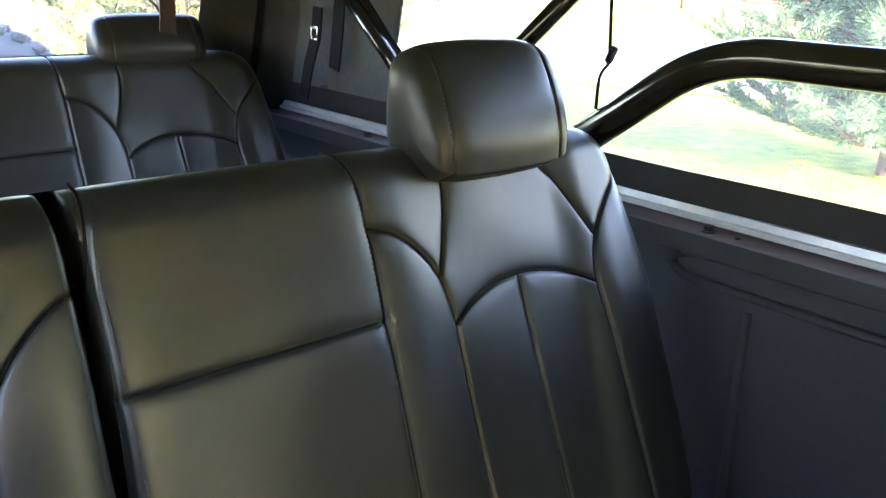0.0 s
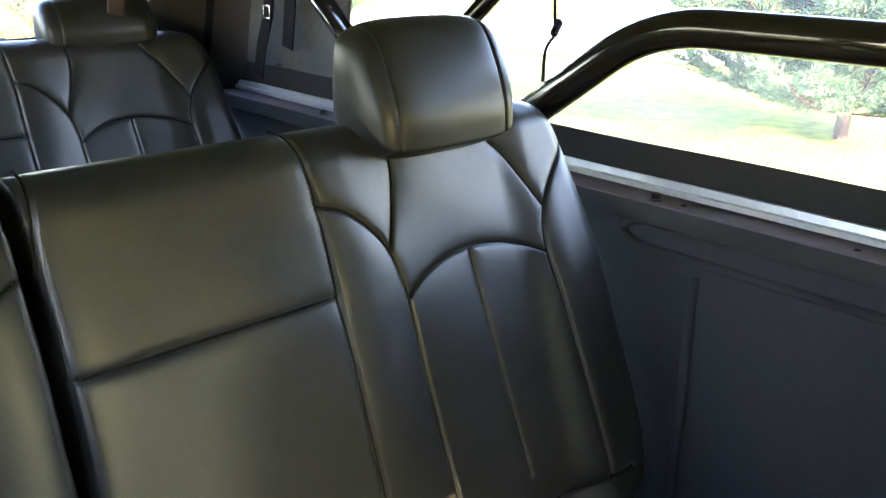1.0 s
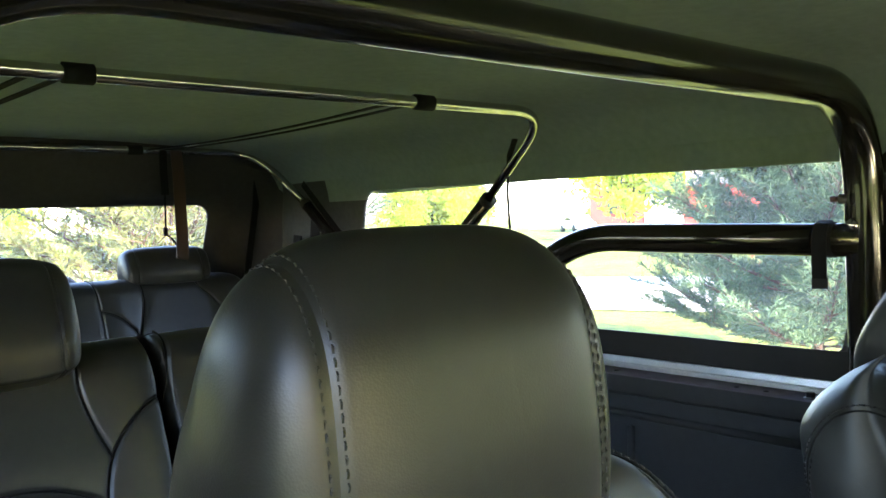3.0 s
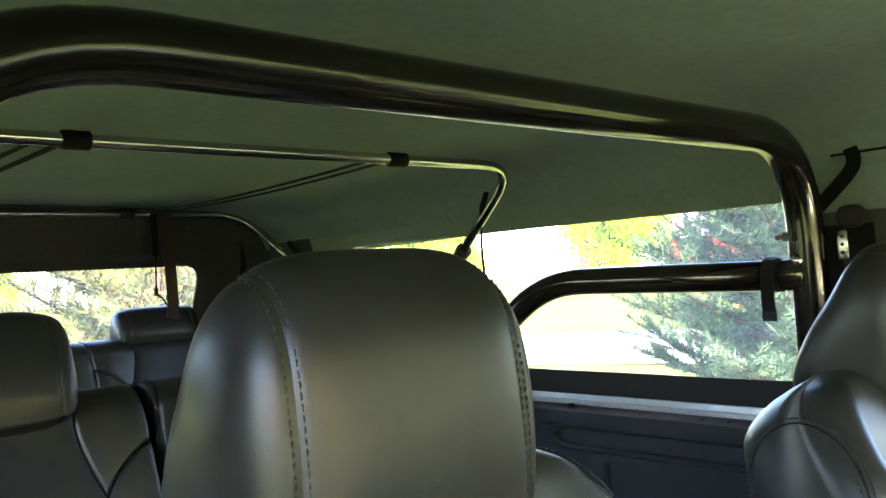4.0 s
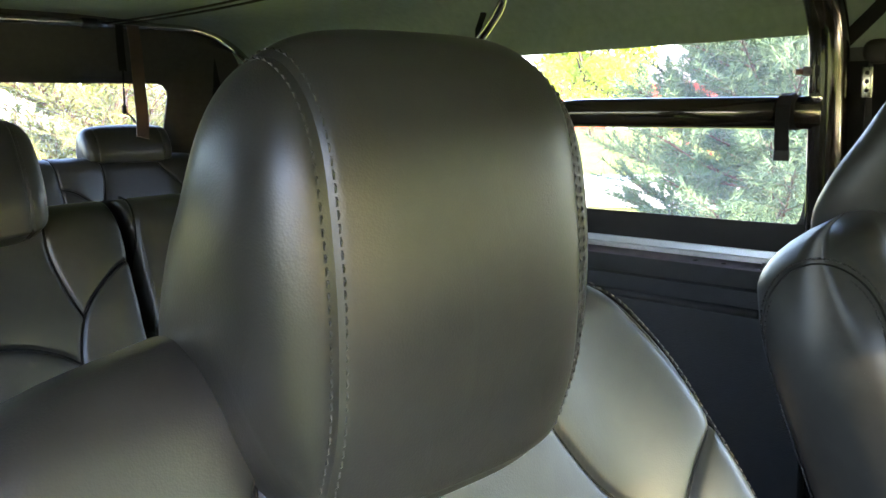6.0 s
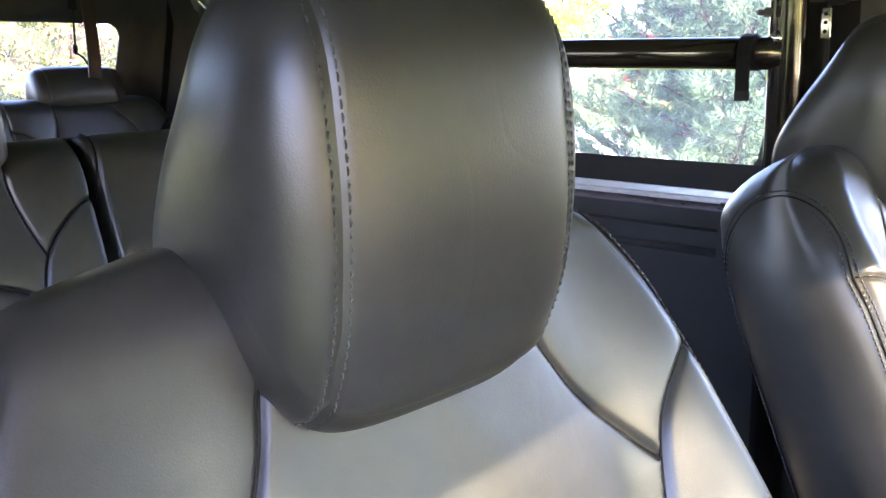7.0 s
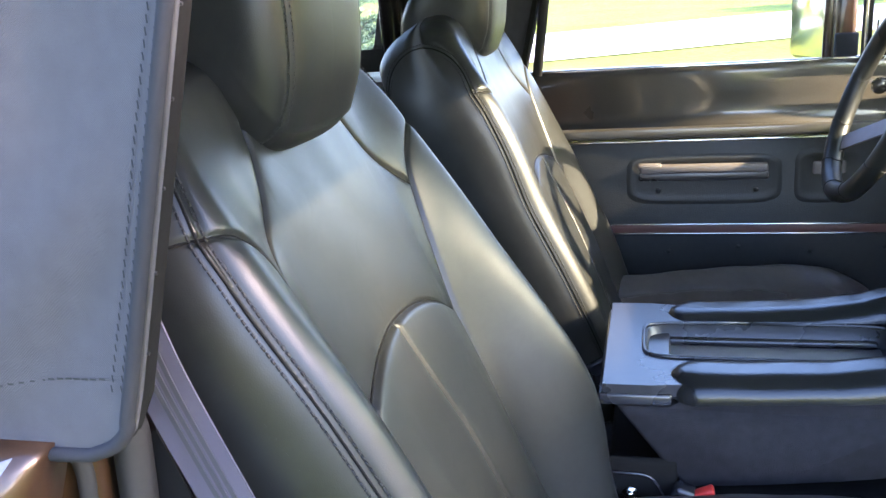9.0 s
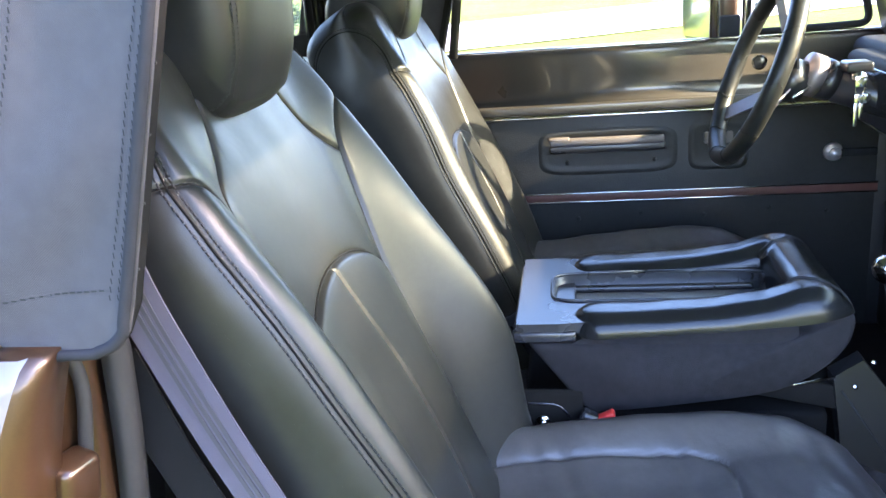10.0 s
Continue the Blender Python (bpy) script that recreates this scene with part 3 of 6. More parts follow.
            tagged(put("stitching", mesh("stitching", v, f, THREAD_DARK), seat, "", lean), kind="stuff")
    # cushion
    cw = lambda s: np.interp(s, [-0.08, 0.0, 0.3, 0.45, 0.52, 0.56], [0.25, 0.265, 0.272, 0.262, 0.235, 0.15])
    c_in = catmull([(0.165, 0.0), (0.168, 0.2), (0.15, 0.33), (0.10, 0.352), (0.0, 0.358)], 6)
    c_seams = both([c_in.tolist()])

    def c_height(x, s):
        ax = np.abs(x)
        h = 0.035 * step(0.14, 0.22, ax) * step(0.62, 0.30, s) - 0.012 * (1 - step(0.1, 0.16, ax)) * step(0.36, 0.3, s)
        h = h - 0.03 * step(0.42, 0.56, s) + 0.0022 * np.sin(40 * s + 9 * x) * np.sin(30 * x + 14 * s)
        h = h + 0.0016 * np.sin(150 * s + 2.2 * np.sin(11 * x) + 30 * x) * np.sin(17 * s + 13 * x + 1) ** 2 * (1 - step(0.17, 0.22, ax))     # sat-in wrinkles
        return h + seam_relief(x, s, c_seams, puff=0.006)

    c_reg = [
        ("cushion_insert", LEATHER_WORN_LIT, lambda x, s: (s < 0.355) & (np.abs(x) < np.interp(s, [0, 0.2, 0.33, 0.36], [0.165, 0.168, 0.15, 0.10])), ""),
        ("cushion_bolster", LEATHER_WORN_LIT, lambda x, s: (x > 0.15) & (s < 0.5), ""),
        ("cushion_bolster", LEATHER_WORN_LIT, lambda x, s: (x < -0.15) & (s < 0.5), ""),
        ("cushion_front", LEATHER_WORN_LIT, lambda x, s: s > -9, ""),
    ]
    padded(seat, cw, -0.08, 0.56, c_height, 0.06, 0.10, c_reg, 151, 151, pose(0, 0, -0.015 if flip > 0 else 0.015, -5) @ Matrix(((1, 0, 0, 0), (0, 0, -1, 0), (0, -1, 0, 0), (0, 0, 0, 1))), LEATHER, radius=0.06, top=0.07)
    # hinge cover at the inboard foot of the back, base and rails
    part("hinge_cover", box((0.018, 0.07, 0.10), (0.285 * flip, -0.01, 0.03), 0.006, rot=Euler((radians(-30), 0, 0)).to_matrix().to_4x4()), PLASTIC, seat)
    part("seat_base", box((0.46, 0.46, 0.13), (0, -0.25, -0.13), 0.02), BLACKMETAL, seat)
    for sx in (-1, 1):
        part("slide_rail", box((0.035, 0.5, 0.05), (0.19 * sx, -0.25, -0.22), 0.006), BLACKMETAL, seat)
    prof = [(-0.002, 0.592), (-0.017, 0.635), (-0.023, 0.69), (-0.021, 0.74), (-0.012, 0.79), (0.008, 0.820), (0.038, 0.832), (0.070, 0.818), (0.105, 0.768), (0.143, 0.712), (0.168, 0.655), (0.160, 0.605), (0.105, 0.575), (0.03, 0.572)]
    headrest(seat, prof, 0.120 if flip > 0 else 0.127, 0.086 if flip > 0 else 0.088, pose(-0.006, 0.210, 0.0, 0, 0, -2.7) if flip > 0 else pose(0.001, 0.235, 0.004), "tall padded black leather headrest with double stitching", power=5.1, soft_edge=0.36, taper=0.30)
    for sx in (-0.06, 0.06):
        part("headrest_post", rod((sx, 0.30, 0.55), (sx, 0.30, 0.63), 0.006), CHROME, seat)
    return seat


front_seat(pose(-0.425, 1.104, 0.70), 1, "black leather passenger bucket seat with grey stitching")
front_seat(pose(0.47, 1.067, 0.686), -1, "black leather driver bucket seat with a sun-lit bolster")


# ---------- rear benches ----------
def bench(at, label):
    """A three-place bench; the base of its back is the origin, and the back leans 17.7 degrees."""
    seat = thing("bench_seat", at, label, "bench seat", "rear benches")
    lean = pose(0, 0, 0, -17.7)
    pipe = catmull([(0.150, 0.62), (0.158, 0.565), (0.164, 0.50), (0.166, 0.40), (0.168, 0.30), (0.170, 0.15), (0.172, 0.0)], 5)
    inner = catmull([(0.165, 0.517), (0.203, 0.502), (0.239, 0.470), (0.261, 0.437), (0.272, 0.401), (0.276, 0.372), (0.280, 0.293), (0.284, 0.20), (0.289, 0.08), (0.292, 0.0)], 5)
    vee = catmull([(0.288, 0.60), (0.292, 0.545), (0.280, 0.489), (0.261, 0.437)], 5)
    arch = catmull([(0.276, 0.372), (0.304, 0.392), (0.350, 0.410), (0.405, 0.416), (0.460, 0.409), (0.504, 0.395), (0.537, 0.376)], 5)
    tri = catmull([(0.455, 0.59), (0.470, 0.562), (0.495, 0.537), (0.520, 0.496), (0.548, 0.446)], 5)
    outer = catmull([(0.625, 0.53), (0.606, 0.512), (0.578, 0.484), (0.550, 0.444), (0.537, 0.382), (0.546, 0.283), (0.556, 0.175), (0.566, 0.06), (0.570, 0.0)], 5)
    rib = [(0.400, 0.414), (0.407, 0.321), (0.416, 0.203), (0.430, 0.06)]
    seams = both([l.tolist() for l in (inner, vee, arch, tri, outer)] + [rib])
    pipes = both([pipe.tolist()])
    cross = [[(-0.166, 0.399), (0.166, 0.403)], [(0.30, 0.006), (0.62, 0.006)], [(-0.62, 0.006), (-0.30, 0.006)]]
    gap = [[(-0.181, 0.63), (-0.172, 0.55), (-0.169, 0.4), (-0.170, 0.2), (-0.174, -0.1)]]
    width = soft([-0.06, 0.03, 0.3, 0.5, 0.55, 0.58, 0.60, 0.615], [0.640, 0.685, 0.668, 0.648, 0.638, 0.622, 0.602, 0.56])

    def height(x, s):
        ax = np.abs(x)
        h = 0.022 * step(0.50, 0.58, ax) * step(0.56, 0.3, s) - 0.010 * step(0.2, 0.3, ax) * (1 - step(0.48, 0.54, ax))
        h = h + 0.0012 * np.sin(31 * x + 7 * s) * np.sin(19 * s + 3)
        h = h + seam_relief(x, s, seams) + seam_relief(x, s, pipes, puff=0.004, depth=0.004, width=0.0025) + seam_relief(x, s, cross, puff=0.004, depth=0.003)
        d = line_distance(x, s, gap[0])
        return h - 0.055 * np.exp(-(d / 0.0075) ** 4) - 0.012 * np.exp(-d / 0.012)

    fx = {k: curve([(s, x) for x, s in l]) for k, l in (("pipe", pipe), ("inner", inner), ("vee", vee), ("tri", tri), ("outer", outer))}
    a = np.array(arch)
    arch_s = lambda x: np.interp(x, a[:, 0], a[:, 1], left=-1, right=-1)
    regions = [("center_panel", LEATHER, lambda x, s: (np.abs(x) < fx["pipe"](s)) & (s > 0.401), ""), ("center_lower_panel", LEATHER, lambda x, s: np.abs(x) < fx["pipe"](s), "")]
    for sg in (1, -1):
        regions += [
            ("outer_bolster", LEATHER, lambda x, s, sg=sg: (x * sg > fx["outer"](s)) & (s < 0.53), ""),
            ("arched_insert", LEATHER, lambda x, s, sg=sg: (x * sg > fx["inner"](s)) & (s < arch_s(x * sg)), ""),
            ("inner_bolster", LEATHER, lambda x, s, sg=sg: (x * sg > 0) & (x * sg < fx["inner"](s)) & (s < 0.51), ""),
            ("corner_panel", LEATHER, lambda x, s, sg=sg: (x * sg > fx["tri"](s)) & (s > 0.446), ""),
            ("yoke_panel", LEATHER, lambda x, s, sg=sg: x * sg > np.where(s > 0.437, fx["vee"](s), fx["inner"](s)), ""),
            ("shoulder_panel", LEATHER, lambda x, s, sg=sg: x * sg > 0, ""),
        ]
    padded(seat, width, -0.06, 0.615, height, 0.05, 0.09, regions, 541, 261, lean, LEATHER, radius=0.05, top=0.055)

    def surface(x, s):
        e = rounded((width(s) - np.abs(x)) / 0.05) * rounded((0.615 - s) / 0.055)
        return np.stack([x, -(height(x, s) - 0.05 * (1 - e)) - 0.0010, s], -1)

    rows = []
    for l in pipes:
        rows += [offset_line(l, 0.006), offset_line(l, -0.006)]
    rows += [offset_line(gap[0], 0.018)[1:], offset_line(gap[0], -0.018)[1:], offset_line(catmull(rib, 6), 0.005), offset_line(catmull(rib, 6), -0.005)]
    stitches(seat, rows, surface, lean)
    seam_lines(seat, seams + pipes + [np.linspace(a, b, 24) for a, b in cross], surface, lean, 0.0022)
    # cushion under the back, base and end bracket
    cw = lambda s: np.interp(s, [-0.05, 0.35, 0.44, 0.48], [0.615, 0.625, 0.60, 0.5])
    ch = lambda x, s: 0.01 * np.cos(4 * x) + seam_relief(x, s, [[(-0.17, 0), (-0.17, 0.45)], [(0.17, 0), (0.17, 0.45)]])
    padded(seat, cw, -0.05, 0.48, ch, 0.05, 0.10, [("cushion", LEATHER, lambda x, s: s > -9, "")], 121, 51, Matrix(((1, 0, 0, 0), (0, 0, -1, 0), (0, -1, 0, -0.02), (0, 0, 0, 1))), LEATHER, radius=0.05, top=0.06)
    part("bench_base", box((1.15, 0.40, 0.20), (0, -0.20, -0.23), 0.02), BLACKMETAL, seat)
    for sg in (-1, 1):
        part("end_bracket", box((0.010, 0.07, 0.10), (0.610 * sg, 0.02, -0.10), 0.004), STEEL, seat)
    prof = [(-0.030, 0.556), (-0.042, 0.60), (-0.040, 0.66), (-0.026, 0.715), (0.0, 0.738), (0.035, 0.738), (0.052, 0.712), (0.074, 0.66), (0.085, 0.61), (0.070, 0.57), (0.02, 0.553)]
    for sg in (-1, 1):
        headrest(seat, prof, 0.131, 0.096, lean @ pose(0.382 if sg > 0 else -0.415, 0.0, 0.0), "padded black leather headrest with double stitching", cheek=0.5)
    return seat


bench_two = bench(pose(0, 2.087, 0.80), "black leather three-place bench seat with arched seams")
bench_three = copy_thing(bench_two, pose(0, 3.215, 0.825))
for ob in bench_three.children:
    if ob.name.startswith("headrest"):
        ob.matrix_basis = ob.matrix_basis @ pose(0.004, 0.035, 0.217) @ Matrix.Diagonal((1.02, 0.9, 0.66, 1))
tagged(bench_three, "black leather rearmost bench seat beneath the back window")

# ---------- the vehicle's shell ----------
FLOOR_Z = 0.44


def structure(name, me_or_bm, mat=None, label="", category="", shade=True):
    ob = part(name, me_or_bm, mat, None, "", None, shade) if isinstance(me_or_bm, bmesh.types.BMesh) else put(name, me_or_bm)
    return tagged(ob, label, category, "", "structure")


structure("floor", box((1.66, 4.3, 0.05), (0, 1.75, FLOOR_Z - 0.025), 0.004), CARPET, "charcoal carpeted vehicle floor", "floor")
side_x = lambda z: np.interp(z, [0.4, 1.19, 1.25, 1.45, 1.62, 1.68], [0.84, 0.845, 0.84, 0.825, 0.80, 0.785])


SLOPE = pose(0, 3.2, 1.2, 0.60) @ pose(0, -3.2, -1.2)       # the body's waistline drops a little towards the front


def side_wall(sg, name):
    """The load bay's sprayed side with two pressed beads, carrying the rail."""
    wall = structure(name, box((0.026, 2.52, 0.765), (0.811 * sg, 2.66, 0.8175), 0.004), LINER, "dark sprayed-liner side panel of the load bay with pressed ribs", "wall")
    for pts in ([(0.797, 1.72, 1.165), (0.797, 2.22, 1.165), (0.797, 2.26, 1.14), (0.797, 2.22, 1.115), (0.797, 1.72, 1.115)], [(0.797, 2.10, 1.09), (0.797, 2.10, 0.55)], [(0.797, 2.55, 1.165), (0.797, 3.2, 1.165)], [(0.797, 2.7, 1.06), (0.797, 3.15, 1.06)], [(0.797, 1.60, 1.05), (0.797, 1.60, 0.55)]):
        line = bent([(x * sg, y, z) for x, y, z in pts], 0.03, 5)
        tube("pressed_rib", line, 0.009, LINER, wall, n=8)
    flange = part("flange", box((0.075, 2.52, 0.006), (0.800 * sg, 2.66, 1.203), 0.002), FLANGE, wall, "worn purplish primer flange")
    part("lip", box((0.006, 2.52, 0.035), (0.765 * sg, 2.66, 1.187), 0.002), LINER, wall)
    sec = [(-0.010, 0.004), (0.010, 0.004), (0.010, 0.022), (0.006, 0.027), (-0.003, 0.027), (-0.005, 0.015), (-0.010, 0.013)]
    put("rail", mesh("rail", *sweep([(0.822 * sg, 1.42, 1.206), (0.822 * sg, 3.62, 1.206)], [(a * sg, b) for a, b in sec]), RAIL, False), wall, "bare aluminium soft-top rail")
    for y in (1.704, 2.181, 2.66, 3.14):
        bm = rod((0.786 * sg, y, 1.206), (0.786 * sg, y, 1.2085), 0.012, segs=18)
        rod((0.786 * sg, y, 1.2085), (0.786 * sg, y, 1.217), 0.0085, segs=6, bm=bm)
        part("bolt", bm, BLACKMETAL, wall, shade=False)
    for y in (1.85, 2.13, 1.79, 2.45, 2.9):
        part("screw_hole", rod((0.790 * sg, y, 1.2055), (0.790 * sg, y, 1.2072), 0.005, segs=12), RUBBER, wall)
    wall.matrix_basis = SLOPE
    return wall


side_wall(1, "wall_left")
side_wall(-1, "wall_right")
structure("wall_back", box((1.62, 0.05, 0.76), (0, 3.90, 0.82), 0.01), LINER, "dark tailgate inner panel behind the rear bench", "wall")
structure("wall_front", box((1.62, 0.05, 0.70), (0, -0.25, 0.80), 0.01), CARPET, "dark carpeted bulkhead under the dashboard", "wall")


rear_y = lambda z: np.interp(z, [1.15, 1.45, 1.70, 1.80], [3.70, 3.58, 3.48, 3.44])


def canvas_side(sg, name):
    """The soft top's side with its clear window; the front edge slopes like the door."""
    front = lambda z: np.interp(z, [1.175, 1.1775, 1.183, 1.193, 1.21, 1.45, 1.68], [1.335, 1.320, 1.306, 1.2975, 1.292, 1.235, 1.225])

    def fn(u, v, d):
        y = front(v) + u * (float(rear_y(v)) - 0.066 - front(v))
        swell = (1 + 3.0 * math.exp(-u * 9)) * min(1.0, max(0.0, u) / 0.045)
        crease = swell * 0.008 * math.sin(9 * u + 3 * v) * math.sin(14 * v) + swell * 0.005 * math.sin(31 * u + 8 * v)
        across = (y - 1.318) * 0.74 + (v - 1.296) * 0.67       # one soft diagonal fold near the door
        fold = 0.011 * (across / 0.02) * math.exp(-(across / 0.03) ** 2) * math.exp(-((y - 1.325) / 0.06) ** 2) * min(1.0, max(0.0, u) / 0.02)
        crease *= min(1.0, max(0.0, (1.60 - v) / 0.10))
        return ((side_x(v) + crease * 0.6 + fold - d) * sg, y, v)

    hole = ((1.635 - 1.25) / 2.25, 1.285, (3.05 - 1.25) / 2.25, 1.626)
    # rounded hole in mixed units: carry u by the panel's length so that corners stay round
    L = 2.25
    fn2 = lambda a, b, d: fn(a / L, b, d)
    ob = structure(name, mesh(name, *plate_with_hole((0, 1.175, L, 1.68), (hole[0] * L, hole[1], hole[2] * L, hole[3]), (0.045, 0.045, 0.014, 0.014), fn2, 0.006, 8, 26, 26), CANVAS), label="black canvas side of the soft top", category="soft top")
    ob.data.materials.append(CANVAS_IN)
    ob.data.materials.append(CANVAS_SHADED)
    # the lining reaches down to the window; the rear corner's shade is coloured in as darker canvas
    bm = bmesh.new()
    bm.from_mesh(ob.data)
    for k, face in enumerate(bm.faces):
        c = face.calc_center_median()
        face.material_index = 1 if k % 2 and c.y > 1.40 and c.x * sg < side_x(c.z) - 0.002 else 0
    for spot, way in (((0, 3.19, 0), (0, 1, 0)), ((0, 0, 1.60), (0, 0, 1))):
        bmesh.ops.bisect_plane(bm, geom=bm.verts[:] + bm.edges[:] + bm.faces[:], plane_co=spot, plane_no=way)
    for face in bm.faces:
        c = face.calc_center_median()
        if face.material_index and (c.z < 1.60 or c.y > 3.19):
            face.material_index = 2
    bm.to_mesh(ob.data)
    bm.free()
    pane = [fn2(a, b, 0.003) for a, b in ((hole[0] * L - 0.01, hole[1] - 0.01), (hole[2] * L + 0.01, hole[1] - 0.01), (hole[2] * L + 0.01, hole[3] + 0.01), (hole[0] * L - 0.01, hole[3] + 0.01))]
    w = put("window_pane", mesh("window_pane", pane, [(0, 1, 2, 3)], VINYL_CLEAR, False), ob, "clear vinyl window")
    w.visible_shadow = False
    # lower binding, front hem and rolled edge
    strip = [fn2(a, 1.260, 0.010) for a in np.linspace(0.1, L, 24)]
    strap("binding", strip, 0.054, 0.003, RUBBER, ob, "dark rubber strip under the window", up=(sg, 0, 0))
    hem = [(side_x(z) * sg + 0.002 * sg, float(front(z)) + 0.004, z) for z in np.linspace(1.205, 1.67, 16)]
    hem = [(hem[0][0], 1.60, 1.175), (hem[0][0], 1.42, 1.175), (hem[0][0], 1.338, 1.176), (hem[0][0], 1.322, 1.179), (hem[0][0], 1.309, 1.185), (hem[0][0], 1.300, 1.195)] + hem
    tube("hem", catmull(hem, 4), 0.0048, BINDING, ob, n=8)
    edge = [(side_x(z) * sg - 0.010 * sg, float(front(z)) + 0.006, z) for z in np.linspace(1.185, 1.67, 20)]
    strip = strap("edge_strip", edge, 0.014, 0.008, EDGE, ob, "dark rubber edge strip with small fasteners", up=(0, 1, 0))
    strap("edge_channel", [(x - 0.0115 * sg, y + 0.004, z) for x, y, z in edge], 0.009, 0.012, EDGE, ob, "dark door surround channel", up=(0, 1, 0))
    for k in range(9):
        z = 1.24 + 0.05 * k
        c = Vector((side_x(z) * sg - 0.010 * sg, float(front(z)) + 0.002, z))
        part("fastener", rod(c, c + Vector((0, -0.0012, 0)), 0.0012, segs=8), RUBBER, ob)
    proud = lambda y, z: fn((y - float(front(z))) / (float(rear_y(z)) - 0.066 - float(front(z))), z, -0.0012)[0]
    for off in (0.010, 0.0165):
        v, f = [], []
        for k in range(70):
            z = 1.22 + k * 0.0064
            y = float(front(z)) + off
            i = len(v)
            x = proud(y, z)
            v += [(x, y - 0.0005, z), (x, y + 0.0005, z), (x, y + 0.0005, z + 0.0046), (x, y - 0.0005, z + 0.0046)]
            f.append((i, i + 1, i + 2, i + 3))
        tagged(put("stitching", mesh("stitching", v, f, BINDING, False), ob), kind="stuff")
    v, f = [], []
    for k in range(75):
        z = 1.18 + k * 0.0064
        y = float(front(z)) + 0.115
        i, x = len(v), proud(y, z)
        v += [(x, y - 0.0007, z), (x, y + 0.0007, z), (x, y + 0.0007, z + 0.0042), (x, y - 0.0007, z + 0.0042)]
        f.append((i, i + 1, i + 2, i + 3))
    for k in range(40):
        y = 1.31 + k * 0.0066
        i, z = len(v), 1.228 - 0.1 * (y - 1.30)
        x = proud(y, z)
        v += [(x, y, z), (x, y + 0.0044, z), (x, y + 0.0044, z + 0.0014), (x, y, z + 0.0014)]
        f.append((i, i + 1, i + 2, i + 3))
    tagged(put("stitching", mesh("stitching", v, f, RUBBER, False), ob), kind="stuff")
    bm = rod(((side_x(1.18) - 0.002) * sg, 1.412, 1.178), ((side_x(1.18) + 0.006) * sg, 1.412, 1.178), 0.009, 0.007, 16, bevel=0.001)
    part("snap_button", bm, BRASS, ob, "brass snap button")
    ob.matrix_basis = SLOPE
    return ob


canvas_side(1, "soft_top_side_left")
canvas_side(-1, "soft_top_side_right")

# roof: a crowned sheet over the bows
roof_x = [-0.80, -0.785, -0.755, -0.70, -0.60, -0.45, -0.25, 0, 0.25, 0.45, 0.60, 0.70, 0.755, 0.785, 0.80]
roof_z = [1.615, 1.66, 1.705, 1.745, 1.772, 1.784, 1.790, 1.793, 1.790, 1.784, 1.772, 1.745, 1.705, 1.66, 1.615]
rv, rf = [], []
ys = np.linspace(0.36, 3.47, 60)
for d in (0.0, 0.006):
    for y in ys:
        sag = 0.010 * (math.cos((y - 2.19) / 1.24 * 2 * math.pi) - 1) * (1 if y > 1.0 else 0.5)
        for x, z in zip(roof_x, roof_z):
            rv.append((x * (1 + d), y, z + d + sag * (1 - (x / 0.8) ** 2) + 0.003 * math.sin(7 * y + 5 * x) * math.sin(11 * x)))
n, h = len(roof_x), len(roof_x) * len(ys)
for i in range(len(ys) - 1):
    for k in range(n - 1):
        a = i * n + k
        rf += [(a, a + n, a + n + 1, a + 1), (a + h, a + h + 1, a + h + n + 1, a + h + n)]
top_cover = structure("ceiling", mesh("ceiling", rv, rf, CANVAS_IN), label="dark olive-black canvas soft top lining", category="ceiling")
top_cover.data.materials.append(CANVAS)
top_cover.data.polygons.foreach_set("material_index", [k % 2 for k in range(len(rf))])


def roof_at(x, y):
    """Height of the lining at one place."""
    sag = 0.010 * (math.cos((y - 2.19) / 1.24 * 2 * math.pi) - 1) * (1 if y > 1.0 else 0.5)
    zs = [z + sag * (1 - (u / 0.8) ** 2) + 0.003 * math.sin(7 * y + 5 * u) * math.sin(11 * u) for u, z in zip(roof_x, roof_z)]
    return float(np.interp(x, roof_x, zs))


# rear of the soft top with its window


def rear_fn(u, v, d):
    k = max(0.0, abs(u) - 0.62)
    v = min(v, max(1.69, float(np.interp(u, roof_x, roof_z)) + 0.003))
    return (math.copysign(min(abs(u), float(side_x(v)) + 0.008), u), rear_y(v) - 1.6 * k * k + 0.004 * math.sin(14 * u) * math.sin(11 * v) + d, v)


rear = structure("soft_top_rear", mesh("soft_top_rear", *plate_with_hole((-0.86, 1.15, 0.86, 1.800), (-0.570, 1.385, 0.570, 1.606), 0.045, rear_fn, 0.006), CANVAS), label="dark canvas rear panel of the soft top", category="soft top")
pane = put("window_pane", mesh("window_pane", [rear_fn(-0.61, 1.37, 0.003), rear_fn(0.61, 1.37, 0.003), rear_fn(0.61, 1.625, 0.003), rear_fn(-0.61, 1.625, 0.003)], [(0, 1, 2, 3)], VINYL_CLEAR, False), rear, "clear vinyl window")
pane.visible_shadow = False

# ---------- roll cage and bows ----------
cage = thing("roll_bar", (0, 1.58, 0.45), "gloss black tubular roll bar with side braces", "roll bar")
B = Vector((0, 1.58, 0.45))
local = lambda pts: [Vector(p) - B for p in pts]
tube("hoop", local(bent([(-0.755, 1.58, 0.46), (-0.690, 1.58, 1.714), (0.722, 1.58, 1.714), (0.750, 1.58, 0.46)], [0.235, 0.17], 12)), 0.031, TUBE, cage, n=24)
